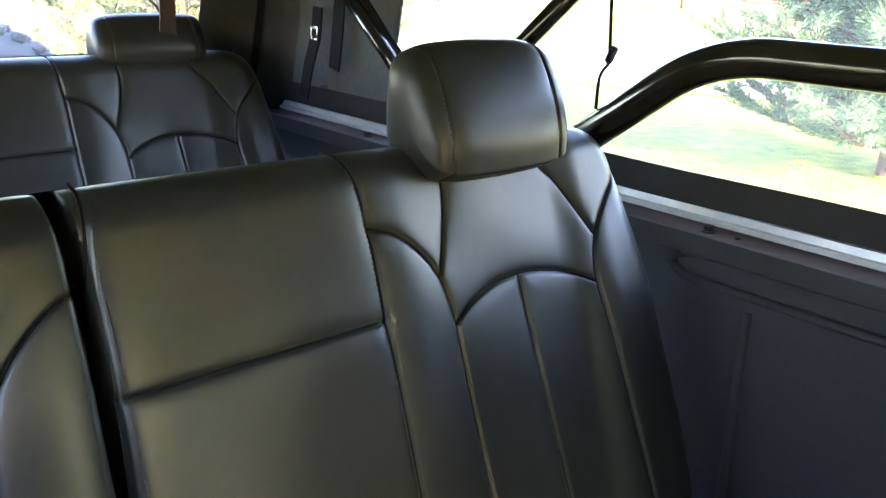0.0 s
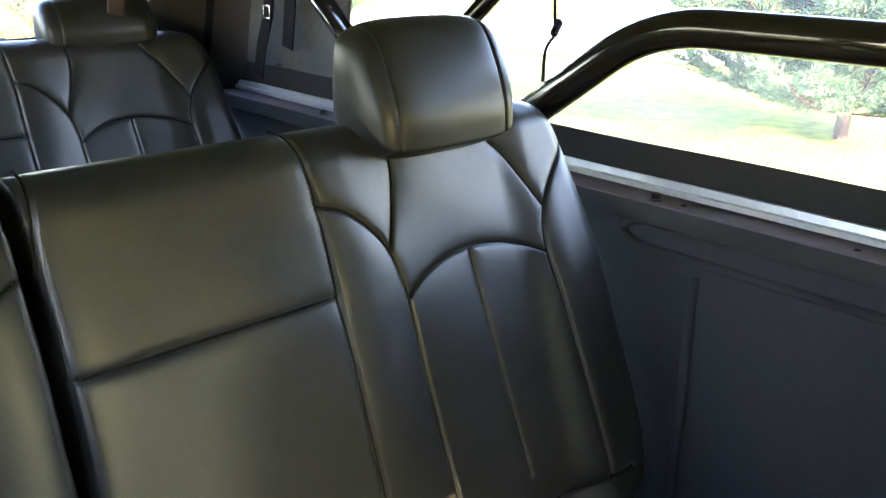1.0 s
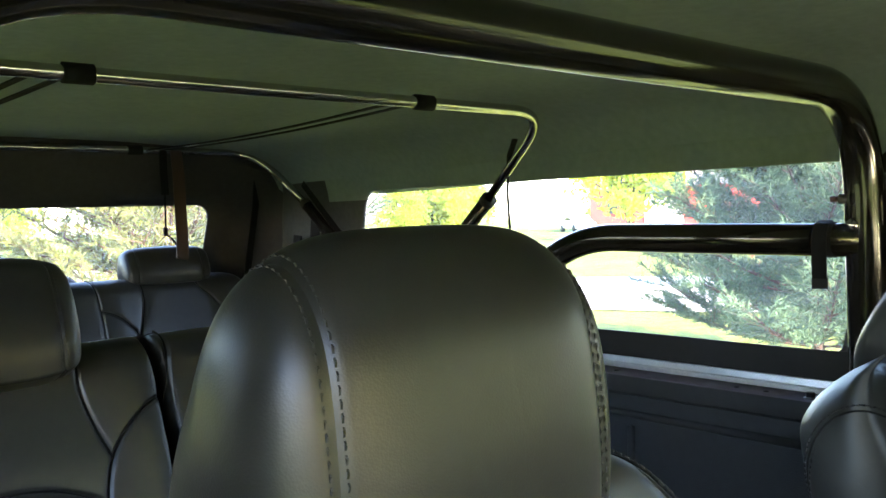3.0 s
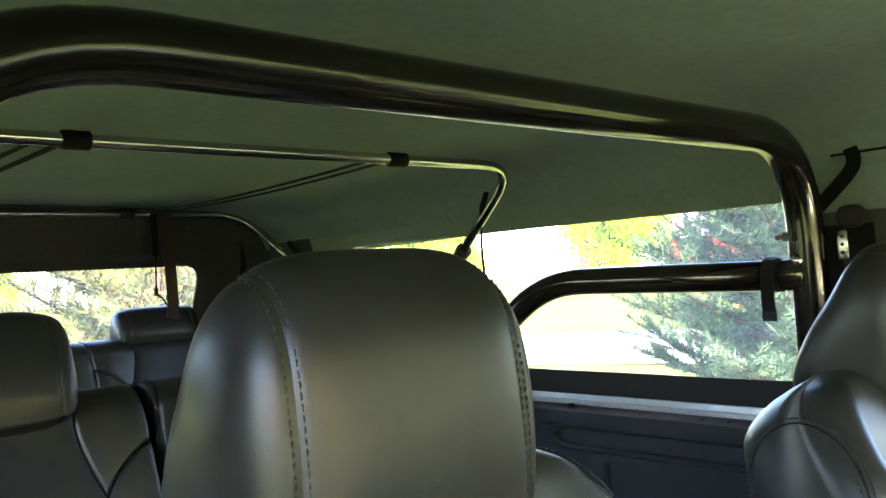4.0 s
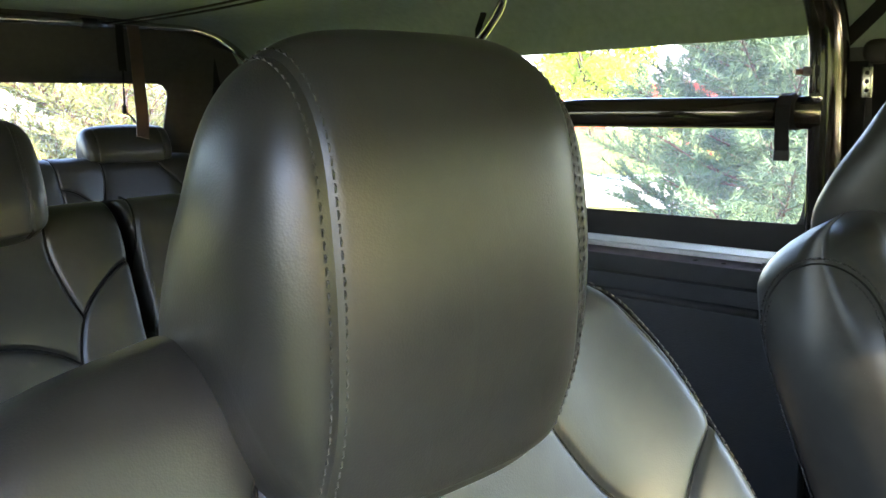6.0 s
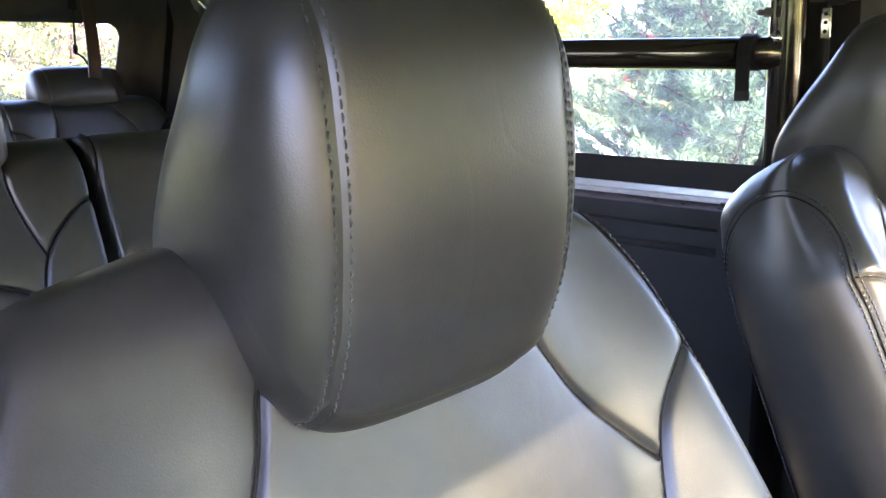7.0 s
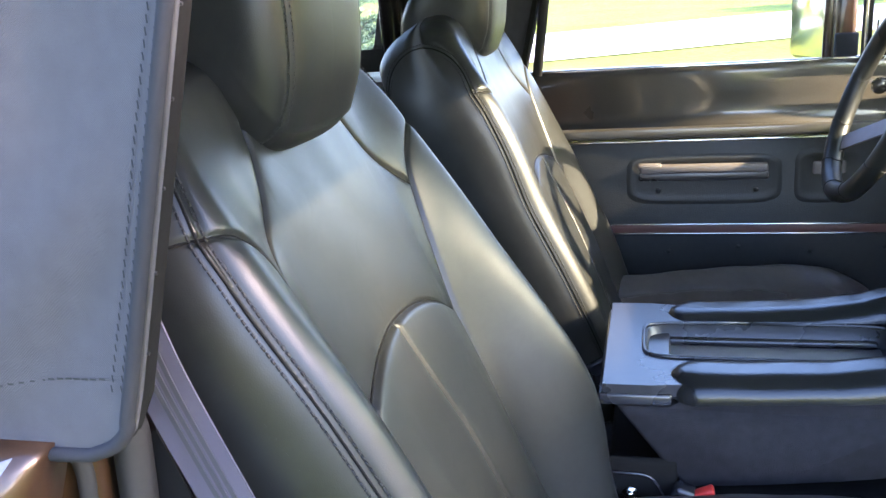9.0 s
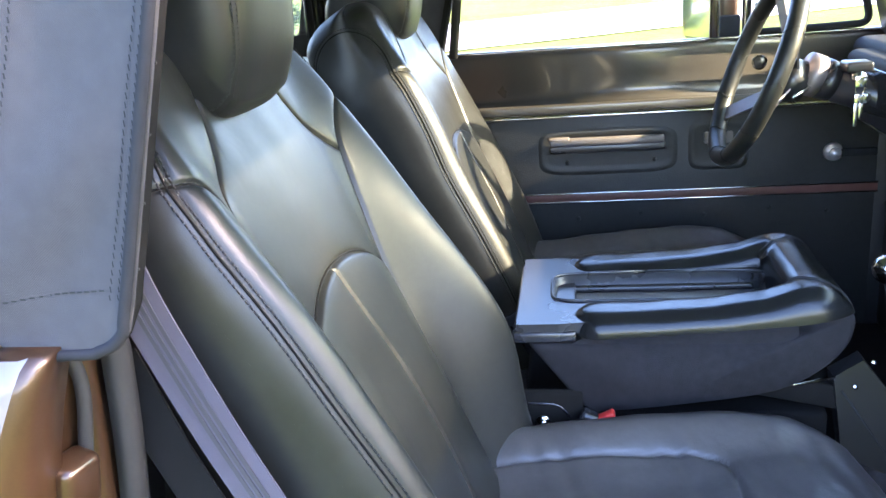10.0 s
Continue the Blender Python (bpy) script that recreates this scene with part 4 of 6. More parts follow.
for sg in (1, -1):
    tube("side_brace", local(bent([(0.715 * sg, 1.58, 1.476), (0.675 * sg, 2.135, 1.4875), (0.668 * sg, 2.90, 0.96)], 0.095, 12)), 0.0275, TUBE, cage, n=20)

for y, z, hx, name in ((2.185, 1.747, 0.655, "front"), (3.43, 1.765, 0.70, "rear")):
    bow = thing("soft_top_bow", (0, y, z), "bright steel soft top bow with dark pivot legs", "soft top bow", "soft top bows")
    to = (lambda p, y=y, z=z: Vector(p) - Vector((0, y, z)))
    if name == "front":
        tops = bent([(-0.69, 2.42, 1.56), (-hx, 2.185, z), (hx, 2.185, z), (0.69, 2.42, 1.56)], 0.10, 10)
        legs = [[(0.69 * sg, 2.40, 1.576), (0.745 * sg, 2.86, 1.235)] for sg in (1, -1)]
    else:
        tops = bent([(-0.745, 3.22, 1.585), (-hx, 3.43, z), (hx, 3.43, z), (0.745, 3.22, 1.585)], 0.18, 10)
        legs = [[(0.742 * sg, 3.232, 1.597), (0.752 * sg, 2.87, 1.30)] for sg in (1, -1)]
    tube("bow_tube", [to(p) for p in tops], 0.0105, STEEL, bow, n=14)
    for l in legs:
        tube("pivot_leg", [to(p) for p in l], 0.0165, TUBE, bow, n=14)
        d = (Vector(l[1]) - Vector(l[0])).normalized()
        part("collar", rod(to(Vector(l[0]) - d * 0.006), to(Vector(l[0]) + d * 0.012), 0.0185, segs=16), RUBBER, bow)
    for x in ((0.313, -0.30) if name == "front" else (0.30,)):
        part("canvas_loop", rod(to((x - 0.02, y, z)), to((x + 0.02, y, z)), 0.0145, segs=16), WEBBING, bow)


# ---------- straps, cords and belt gear on the roll bar and bows ----------
def free_strap(name, pts, w, t, mat, label, up=(0, 0, 1), category="strap"):
    o = Vector(pts[0])
    top = thing(name, tuple(o), label, category)
    strap("webbing", [Vector(p) - o for p in pts], w, t, mat, top, up=up)
    return top


tie = free_strap("tie_strap", [(0.705, 1.634, 1.5085), (0.690, 1.634, 1.504), (0.680, 1.634, 1.490), (0.677, 1.634, 1.475), (0.676, 1.634, 1.44), (0.679, 1.634, 1.399)], 0.024, 0.003, WEBBING, "black hook-and-loop strap wrapped round the side brace", up=(1, 0, 0))
o = Vector((0.705, 1.634, 1.5085))
put("loop", mesh("loop", *sweep([Vector((0.7115, 1.620, 1.477)) - o, Vector((0.7100, 1.648, 1.4775)) - o], ring(0.0295, 24)), WEBBING), tie)
part("hook_end", box((0.004, 0.027, 0.018), Vector((0.678, 1.634, 1.407)) - o, 0.0015), RUBBER, tie)

bolt = thing("bar_bolt", (0.708, 1.572, 1.544), "rusty bolt with a black washer through the roll bar", "bolt")
part("washer", rod((0.0, 0.012, 0), (0.0, 0.018, 0), 0.016, segs=24), RUBBER, bolt)
part("shank", rod((0, 0.018, 0), (-0.004, 0.040, 0.0), 0.008, segs=6), PULL, bolt)
part("tip", rod((-0.004, 0.040, 0), (-0.005, 0.052, 0.0), 0.005, segs=12), STRIPE, bolt)
part("chain_hook", rod((-0.01, 0.01, -0.05), (-0.012, 0.02, -0.035), 0.009, segs=10), CHROME, bolt)

gear = thing("belt_guide", (0.772, 1.505, 1.558), "black seat belt guide with a slotted steel tongue", "seat belt")
part("cover", box((0.044, 0.046, 0.040), (-0.005, 0.012, 0.014), 0.017, 4), RUBBER, gear)
part("tongue", box((0.004, 0.018, 0.05), (-0.03, 0.02, -0.035), 0.003), STEEL, gear)
for k in range(3):
    part("slot", rod((-0.0325, 0.02, -0.02 - 0.014 * k), (-0.0318, 0.02, -0.02 - 0.014 * k), 0.0035, segs=10), RUBBER, gear)
strap("webbing", [(-0.02, 0.045, 0.0), (-0.022, 0.05, -0.2), (-0.02, 0.055, -0.55)], 0.045, 0.003, WEBBING, gear, up=(1, 0, 0))
strap("webbing", [(0.0, 0.0, 0.0), (0.01, -0.004, -0.3), (0.015, -0.01, -0.6)], 0.045, 0.003, WEBBING, gear, up=(1, 0, 0))

free_strap("roof_strap", catmull([(0.745, 1.565, 1.590), (0.757, 1.540, 1.618), (0.764, 1.513, 1.648), (0.766, 1.505, 1.668), (0.764, 1.509, 1.69)], 5).tolist(), 0.024, 0.003, WEBBING, "black strap from the roll bar to the roof", up=(1, 0, 0))
for sg in (1, -1):
    z = lambda y: 1.755 + 0.012 * (y - 2.19) / 1.24 - 0.012 * math.sin(math.pi * (y - 2.19) / 1.24)
    o = Vector((0.315 * sg, 2.19, z(2.19)))
    rs = thing("roof_strap", tuple(o), "pair of black straps under the roof between the bows", "strap", "roof straps")
    for off in (-0.022, 0.022):
        strap("webbing", [Vector(((0.315 + off + 0.05 * (y - 2.19) / 1.24) * sg, y, z(y))) - o for y in np.linspace(2.19, 3.43, 12)], 0.012, 0.003, WEBBING, rs)
tag = thing("sewn_tag", (0.392, 3.262, 1.766), "small pale sewn tag under the roof", "tag")
part("label_cloth", box((0.05, 0.035, 0.002), (0, 0, 0), 0.0005), RAIL, tag)

free_strap("hanging_strap", [(0.42, 3.42, 1.765), (0.418, 3.405, 1.70), (0.410, 3.385, 1.60), (0.40, 3.36, 1.50), (0.385, 3.335, 1.448)], 0.036, 0.004, STRAPBROWN, "dark brown strap hanging over the rear headrest", up=(0, 1, 0))
free_strap("hanging_strap", [(0.380, 3.42, 1.765), (0.375, 3.41, 1.70), (0.372, 3.40, 1.635)], 0.022, 0.003, WEBBING, "short black strap hanging from the rear bow", up=(0, 1, 0))
cord = thing("knotted_cord", (0.372, 3.40, 1.64), "thin dark cord with a knot beside the rear strap", "cord")
tube("cord_line", catmull([(0, 0, 0), (-0.002, 0, -0.06), (-0.004, -0.005, -0.115), (0.012, -0.01, -0.135), (0.026, -0.02, -0.165)], 6), 0.0028, WEBBING, cord, n=7)
part("knot", box((0.012, 0.012, 0.026), (-0.006, -0.004, -0.112), 0.005, 3), WEBBING, cord)
cord = thing("knotted_cord", (0.678, 2.33, 1.66), "thin black cord with a knot hanging from the front bow", "cord")
tube("cord_line", catmull([(0, -0.02, 0.03), (0.003, 0, -0.06), (0.008, 0.0, -0.185), (0.012, 0, -0.2), (-0.012, 0, -0.225), (-0.016, 0.0, -0.275)], 6), 0.003, WEBBING, cord, n=7)
part("knot", box((0.014, 0.012, 0.03), (0.012, 0, -0.192), 0.005, 3, rot=Euler((0, 0.6, 0)).to_matrix().to_4x4()), WEBBING, cord)
strap("loop", [(0, -0.03, 0.045), (0.0, -0.012, 0.01), (0, -0.01, -0.02)], 0.016, 0.003, WEBBING, cord, up=(0, 1, 0))

# straps at the rear corner of the soft top
cs = thing("corner_strap", (0.785, 3.35, 1.50), "black adjuster strap on the rear corner canvas", "strap")
strap("webbing", [(0.0, 0.0, 0.0), (-0.004, 0.005, -0.07), (-0.008, 0.04, -0.15), (-0.006, 0.07, -0.23)], 0.042, 0.004, WEBBING, cs, up=(1, 0, 0))
bm = box((0.004, 0.03, 0.006), (-0.008, 0.005, -0.05), 0.001)
box((0.004, 0.03, 0.006), (-0.008, 0.008, -0.08), 0.001, bm=bm)
box((0.004, 0.005, 0.035), (-0.008, -0.008, -0.065), 0.001, bm=bm)
box((0.004, 0.005, 0.035), (-0.008, 0.021, -0.065), 0.001, bm=bm)
part("buckle", bm, STEEL, cs)
free_strap("corner_strap", [(0.788, 3.25, 1.56), (0.786, 3.262, 1.45), (0.786, 3.283, 1.352)], 0.045, 0.004, WEBBING, "short black strap on the rear corner canvas", up=(1, 0, 0))
free_strap("corner_strap", [(0.715, 3.46, 1.745), (0.725, 3.50, 1.60), (0.722, 3.56, 1.40), (0.715, 3.60, 1.25)], 0.022, 0.004, WEBBING, "long black strap down the rear corner", up=(0, 1, 0))
free_strap("corner_strap", [(0.752, 3.26, 1.66), (0.772, 3.10, 1.50), (0.782, 2.98, 1.39)], 0.020, 0.003, WEBBING, "black strap beside the pivot leg", up=(1, 0, 0))
patch = thing("canvas_patch", (0.70, 3.487, 1.69), "small black square patch on the rear canvas", "patch")
part("cloth", box((0.025, 0.004, 0.028), (0, 0, 0), 0.001), WEBBING, patch)

# roof seam along both sides
for sg in (1, -1):
    seam = thing("roof_seam", (0.772 * sg, 1.3, 1.683), "dark sewn seam along the edge of the soft top", "seam", "roof seams")
    tube("piping", [Vector((0.7705 * sg, y, roof_at(0.7705 * sg, y) - 0.001)) - Vector((0.772 * sg, 1.3, 1.683)) for y in np.linspace(0.5, 1.545, 26)], 0.0025, WEBBING, seam, n=6)

# ---------- driver's door ----------
door = structure("door_1", box((0.05, 1.06, 0.597), (0.842, 0.755, 0.729), 0.006), VINYL, "black vinyl driver's door panel under painted metal", "door")
bm = bmesh.new()
sec = [tuple(p) for p in catmull([(0.806, 1.050), (0.812, 1.060), (0.824, 1.070), (0.830, 1.085), (0.829, 1.11), (0.825, 1.14), (0.823, 1.165), (0.824, 1.182), (0.830, 1.190)], 4)] + [(0.875, 1.190), (0.885, 1.03)]
lower = [bm.verts.new((x, 0.22, z)) for x, z in sec]
upper = [bm.verts.new((x, 1.285, z)) for x, z in sec]
for k in range(len(sec)):
    bm.faces.new((lower[k], lower[(k + 1) % len(sec)], upper[(k + 1) % len(sec)], upper[k]))
bm.faces.new(lower[::-1])
bm.faces.new(upper)
bmesh.ops.recalc_face_normals(bm, faces=bm.faces)
part("sill_panel", bm, DOORPAINT, door, "brown-grey metallic painted upper door")
part("window_seal", box((0.012, 1.07, 0.008), (0.835, 0.755, 1.194), 0.003), CHROME, door)
part("ledge", box((0.016, 1.06, 0.026), (0.810, 0.755, 1.046), 0.006, 3), DOORPAINT, door)
part("chrome_strip", box((0.008, 1.06, 0.006), (0.806, 0.755, 1.027), 0.002), CHROME, door)
strip = part("trim_strip", box((0.006, 1.06, 0.020), (0.814, 0.755, 0.812), 0.002), STRIPE, door, "chrome-edged maroon trim strip")
for dz in (0.0115, -0.0115):
    part("chrome_bead", box((0.009, 1.06, 0.004), (0.813, 0.755, 0.812 + dz), 0.0015), CHROME, strip)


def recess(y0, y1, z0, z1, name):
    """A moulded tray standing a little proud of the panel, open to the cabin."""
    cy, cz, hy, hz = (y0 + y1) / 2, (z0 + z1) / 2, (y1 - y0) / 2, (z1 - z0) / 2
    loops = []
    for grow, x in ((0.014, 0.8168), (0.008, 0.8140), (0.002, 0.8135), (-0.005, 0.8158), (-0.012, 0.8164)):
        loop = []
        for k in range(32):
            a = 2 * math.pi * k / 32
            c, s = math.cos(a), math.sin(a)
            p = lambda v: math.copysign(abs(v) ** 0.38, v)
            loop.append((x, cy + (hy + grow) * p(c), cz + (hz + grow) * p(s)))
        loops.append(loop)
    v = [p for l in loops for p in l]
    f = [(i * 32 + k, i * 32 + (k + 1) % 32, (i + 1) * 32 + (k + 1) % 32, (i + 1) * 32 + k) for i in range(4) for k in range(32)]
    f.append(tuple(range(128, 160)))
    return put(name, mesh(name, v, f, VINYL), door)


pull = recess(0.722, 1.045, 0.885, 0.978, "pull_recess")
bm = box((0.022, 0.285, 0.020), (0.799, 0.885, 0.962), 0.006, 3)
box((0.022, 0.055, 0.012), (0.799, 1.005, 0.969), 0.005, 3, bm=bm)
part("pull_cap", bm, PULL, pull, "brown-grey pull handle")
part("pull_body", box((0.018, 0.29, 0.022), (0.805, 0.885, 0.943), 0.006, 3), PLASTIC, pull)
for y in (0.765, 0.985):
    part("screw", rod((0.816, y, 0.905), (0.812, y, 0.905), 0.006, segs=12), BLACKMETAL, pull)
latch = recess(0.548, 0.668, 0.885, 0.985, "latch_recess")
part("latch_paddle", box((0.010, 0.07, 0.03), (0.811, 0.61, 0.955), 0.005, 3), PULL, latch)
bm = rod((0.816, 0.336, 0.905), (0.796, 0.336, 0.905), 0.024, 0.020, 24, bevel=0.003)
crank = part("crank_boss", bm, RAIL, door, "chrome window crank")
part("crank_knob", rod((0.796, 0.336, 0.905), (0.786, 0.336, 0.905), 0.014, 0.012, 20, bevel=0.002), RAIL, crank)
part("crank_arm", box((0.010, 0.10, 0.020), (0.802, 0.285, 0.904), 0.005, 3), DARKGLASS, crank)
bm = rod((0.832, 0.515, 1.132), (0.8215, 0.515, 1.132), 0.0185, segs=28, bevel=0.002)
ringed = part("speaker_ring", bm, CHROME, door)
part("cap", rod((0.8225, 0.515, 1.132), (0.8205, 0.515, 1.132), 0.0150, segs=28), DOORPAINT, ringed)
part("lock_pin", rod((0.845, 1.293, 1.19), (0.845, 1.291, 1.222), 0.0035, segs=10), RUBBER, door)
part("lock_knob", rod((0.832, 1.270, 1.155), (0.820, 1.272, 1.158), 0.010, 0.008, 14, bevel=0.002), CHROME, door)
for k, y in enumerate((0.20, 0.34, 0.48, 0.64, 0.80, 0.96, 1.10)):
    part("tuft_button", rod((0.8175, y + 0.22 * 0, 0.765 - 0.012 * (k % 2)), (0.8155, y, 0.765 - 0.012 * (k % 2)), 0.006, segs=12), VINYL, door)
# window frame and glass of the door, quarter light
pane = put("window_pane", mesh("window_pane", [(0.838, 0.56, 1.19), (0.838, 1.27, 1.19), (0.800, 1.24, 1.63), (0.800, 0.56, 1.63)], [(0, 1, 2, 3)], GLASS, False), door)
pane.visible_shadow = False
part("vent_post", box((0.016, 0.020, 0.44), (0.826, 0.548, 1.41), 0.004), RUBBER, door)
part("vent_bead", box((0.006, 0.006, 0.44), (0.816, 0.552, 1.41), 0.002), CHROME, door)
bm = rod((0.812, 0.530, 1.206), (0.812, 0.530, 1.232), 0.008, segs=12)
rod((0.812, 0.530, 1.232), (0.806, 0.530, 1.275), 0.004, segs=10, bm=bm)
part("vent_latch", bm, CHROME, door)
line = bent([(0.838, 0.535, 1.202), (0.838, 0.262, 1.208), (0.815, 0.36, 1.60), (0.812, 0.54, 1.63)], 0.03, 6)
tube("vent_seal", line, 0.009, RUBBER, door, n=10)
pane = put("vent_pane", mesh("vent_pane", [(0.836, 0.54, 1.2), (0.836, 0.262, 1.205), (0.812, 0.36, 1.60), (0.812, 0.54, 1.62)], [(0, 1, 2, 3)], GLASS, False), door)
pane.visible_shadow = False
post = [(0.815, 1.263, 1.19), (0.795, 1.225, 1.45), (0.78, 1.215, 1.66)]
tube("window_channel", post, 0.012, RUBBER, door, n=10)

mirror = thing("door_mirror", (1.0, 0.625, 1.17), "bronze door mirror with a wide glass", "mirror")
bm = box((0.17, 0.035, 0.18), (0.0, 0.0, 0.095), 0.016, 4, rot=Euler((0, 0, radians(20))).to_matrix().to_4x4())
part("mirror_shell", bm, PAINT, mirror)
bm = box((0.148, 0.004, 0.16), (-0.0065, 0.0185, 0.095), 0.012, 3, rot=Euler((0, 0, radians(20))).to_matrix().to_4x4())
part("mirror_glass", bm, CHROME, mirror)
part("mirror_arm", box((0.05, 0.045, 0.17), (-0.10, -0.045, 0.085), 0.012, 3), PAINT, mirror)
part("mirror_foot", box((0.012, 0.05, 0.09), (-0.13, -0.045, 0.03), 0.004), RUBBER, mirror)

# ---------- windscreen frame, dashboard, steering ----------
for sg, tag_ in ((1, "left"), (-1, "right")):
    structure("windscreen_post_" + tag_, mesh("post", *sweep([(0.815 * sg, 0.175, 1.10), (0.775 * sg, 0.335, 1.66)], [(-0.03, -0.03), (0.03, -0.03), (0.03, 0.03), (-0.03, 0.03)]), DOORPAINT, False), label="painted windscreen post", category="post")
structure("windscreen_header", box((1.60, 0.07, 0.145), (0, 0.345, 1.7225), 0.015, 3), DOORPAINT, "painted header above the windscreen", "header")
glass = structure("windscreen", mesh("windscreen", [(-0.80, 0.18, 1.19), (0.80, 0.18, 1.19), (0.76, 0.335, 1.66), (-0.76, 0.335, 1.66)], [(0, 1, 2, 3)], SCREEN, False), label="windscreen tinted yellow-green for the lawn's light", category="windscreen")
structure("kick_panel", box((0.05, 0.55, 0.76), (0.842, -0.04, 0.815), 0.006), VINYL, "black vinyl kick panel ahead of the driver's door", "panel")
structure("cowl", box((1.72, 0.5, 0.75), (0, -0.05, 0.80), 0.03, 3), PAINT, "bronze painted cowl under the windscreen", "cowl")
structure("bonnet", box((1.55, 1.25, 0.08), (0, -0.95, 1.10), 0.03, 3), PAINT, "bronze painted bonnet", "bonnet")

dash = thing("dashboard", (0.0, 0.25, 1.10), "black padded dashboard with chrome switches", "dashboard")
part("dash_pad", box((1.60, 0.20, 0.06), (0, -0.035, 0.055), 0.025, 4), RUBBER, dash)
part("dash_face", box((1.58, 0.14, 0.17), (0, -0.01, -0.02), 0.012, 3), BLACKMETAL, dash)
part("cluster_hood", box((0.42, 0.12, 0.10), (0.47, 0.05, 0.020), 0.02, 3), RUBBER, dash)
part("cluster_bezel", box((0.36, 0.006, 0.075), (0.47, 0.112, 0.015), 0.01, 3), DARKGLASS, dash)
part("lower_trim", box((1.56, 0.008, 0.006), (0, 0.062, -0.098), 0.002), CHROME, dash)
for x, z in ((0.30, -0.03), (0.24, -0.03), (0.62, -0.05), (0.42, -0.10)):
    part("switch_knob", rod((x, 0.06, z), (x, 0.085, z), 0.009, 0.011, 14, bevel=0.002), CHROME, dash)
part("under_dash", box((1.5, 0.05, 0.36), (0, -0.06, -0.28), 0.01), CARPET, dash)

wheel = thing("steering_wheel", pose(0.47, 0.592, 1.165, 0), "black leather-wrapped steering wheel with flat metal spokes", "steering wheel")
T = radians(21)
wp = lambda a, r, d=0.0: Vector((r * math.sin(a), r * math.cos(a) * math.sin(T) - d * math.cos(T), -r * math.cos(a) * math.cos(T) - d * math.sin(T)))
rim = [wp(2 * math.pi * k / 96, 0.19) for k in range(97)]
grip = []
for k in range(97):
    a = 2 * math.pi * k / 96
    grip.append(wp(a, 0.19 + 0.0008 * math.cos(12 * a)))
put("rim", mesh("rim", *sweep(grip, ring(0.0185, 18), caps=False), LEATHER), wheel)
for a in np.linspace(0, 2 * math.pi, 12, endpoint=False):
    c, c2, c3 = wp(a, 0.19), wp(a + 0.07, 0.19), wp(a - 0.05, 0.19)
    out = (c - wp(a, 0.0)).normalized()
    ax = (wp(a + 0.01, 0.19) - c).normalized()
    side = out.cross(ax)
    line = [c + (out * math.cos(b) + side * math.sin(b)) * 0.0188 + ax * 0.012 * abs(math.sin(b)) for b in np.linspace(0, 2 * math.pi, 17)]
    put("grip_seam", mesh("grip_seam", *sweep(line, ring(0.0009, 5), caps=False), RUBBER), wheel)
for a in (radians(47), radians(-47), radians(150), radians(-150)):
    v, f = sweep([wp(a, 0.185), wp(a, 0.10, 0.04), wp(a, 0.04, 0.07)], [(-0.018, -0.0018), (0.018, -0.0018), (0.018, 0.0018), (-0.018, 0.0018)], up=wp(0, 0, 1.0))
    put("spoke", mesh("spoke", v, f, SPOKE, False), wheel)
part("hub", rod(wp(0, 0, 0.045), wp(0, 0, 0.10), 0.045, 0.044, 28, bevel=0.004), PLASTIC, wheel)
column = thing("steering_column", (0.47, 0.50, 1.12), "black steering column with a silver collar and chrome key lock", "steering column")
cp = lambda d: wp(0, 0, d) + Vector((0.47, 0.592, 1.188)) - Vector((0.47, 0.50, 1.12))
part("silver_collar", rod(cp(0.10), cp(0.135), 0.044, 0.043, 28, bevel=0.003), SPOKE, column)
part("collar", rod(cp(0.135), cp(0.165), 0.042, 0.041, 28, bevel=0.003), PLASTIC, column)
part("column_tube", rod(cp(0.165), cp(0.42), 0.039, 0.038, 28), PLASTIC, column)
part("stalk", rod(cp(0.11) + Vector((-0.03, 0.0, -0.02)), cp(0.09) + Vector((-0.09, 0.03, -0.038)), 0.003, segs=10), CHROME, column)
lock = part("key_lock", rod((-0.04, -0.09, 0.03), (-0.078, -0.088, 0.024), 0.013, segs=20, bevel=0.002), CHROME, column)
part("lock_shroud", box((0.055, 0.05, 0.02), (-0.045, -0.09, 0.045), 0.005, 3), BLACKMETAL, lock)
keys = thing("key_bunch", (0.389, 0.412, 1.14), "bunch of silver keys hanging from the ignition lock", "keys")
part("key_head", box((0.003, 0.022, 0.022), (-0.004, 0, 0.0), 0.0012), CHROME, keys)
tube("key_ring", [(0.0, 0.008 * math.cos(a), -0.016 + 0.010 * math.sin(a)) for a in np.linspace(0, 2 * math.pi, 19)], 0.001, CHROME, keys, n=6)
for k, (dy, dx, l) in enumerate(((0.002, -0.003, 0.046), (-0.008, 0.0, 0.030))):
    bm = box((0.002, 0.016, 0.018), (dx, dy, -0.034), 0.0008)
    box((0.002, 0.008, l), (dx, dy + 0.004, -0.042 - l / 2), 0.0008, bm=bm)
    part("key", bm, CHROME, keys)

shift = thing("gear_lever", (0.10, 0.40, 0.5), "black gear lever with a round chrome-topped knob", "gear lever")
part("lever", rod((0, -0.02, 0), (0, 0.03, 0.34), 0.008, segs=12), BLACKMETAL, shift)
bm = bmesh.new()
bmesh.ops.create_uvsphere(bm, u_segments=24, v_segments=14, radius=0.027, matrix=Matrix.Translation((0, 0.032, 0.358)))
part("knob", bm, CHROME, shift)

rear_view = thing("rear_view_mirror", (-0.08, 0.42, 1.61), "black rear view mirror below the header", "mirror")
part("mirror_shell", box((0.21, 0.025, 0.06), (0, 0, 0), 0.012, 3), PLASTIC, rear_view)
part("mirror_glass", box((0.195, 0.003, 0.05), (0, 0.013, 0), 0.008, 3), CHROME, rear_view)
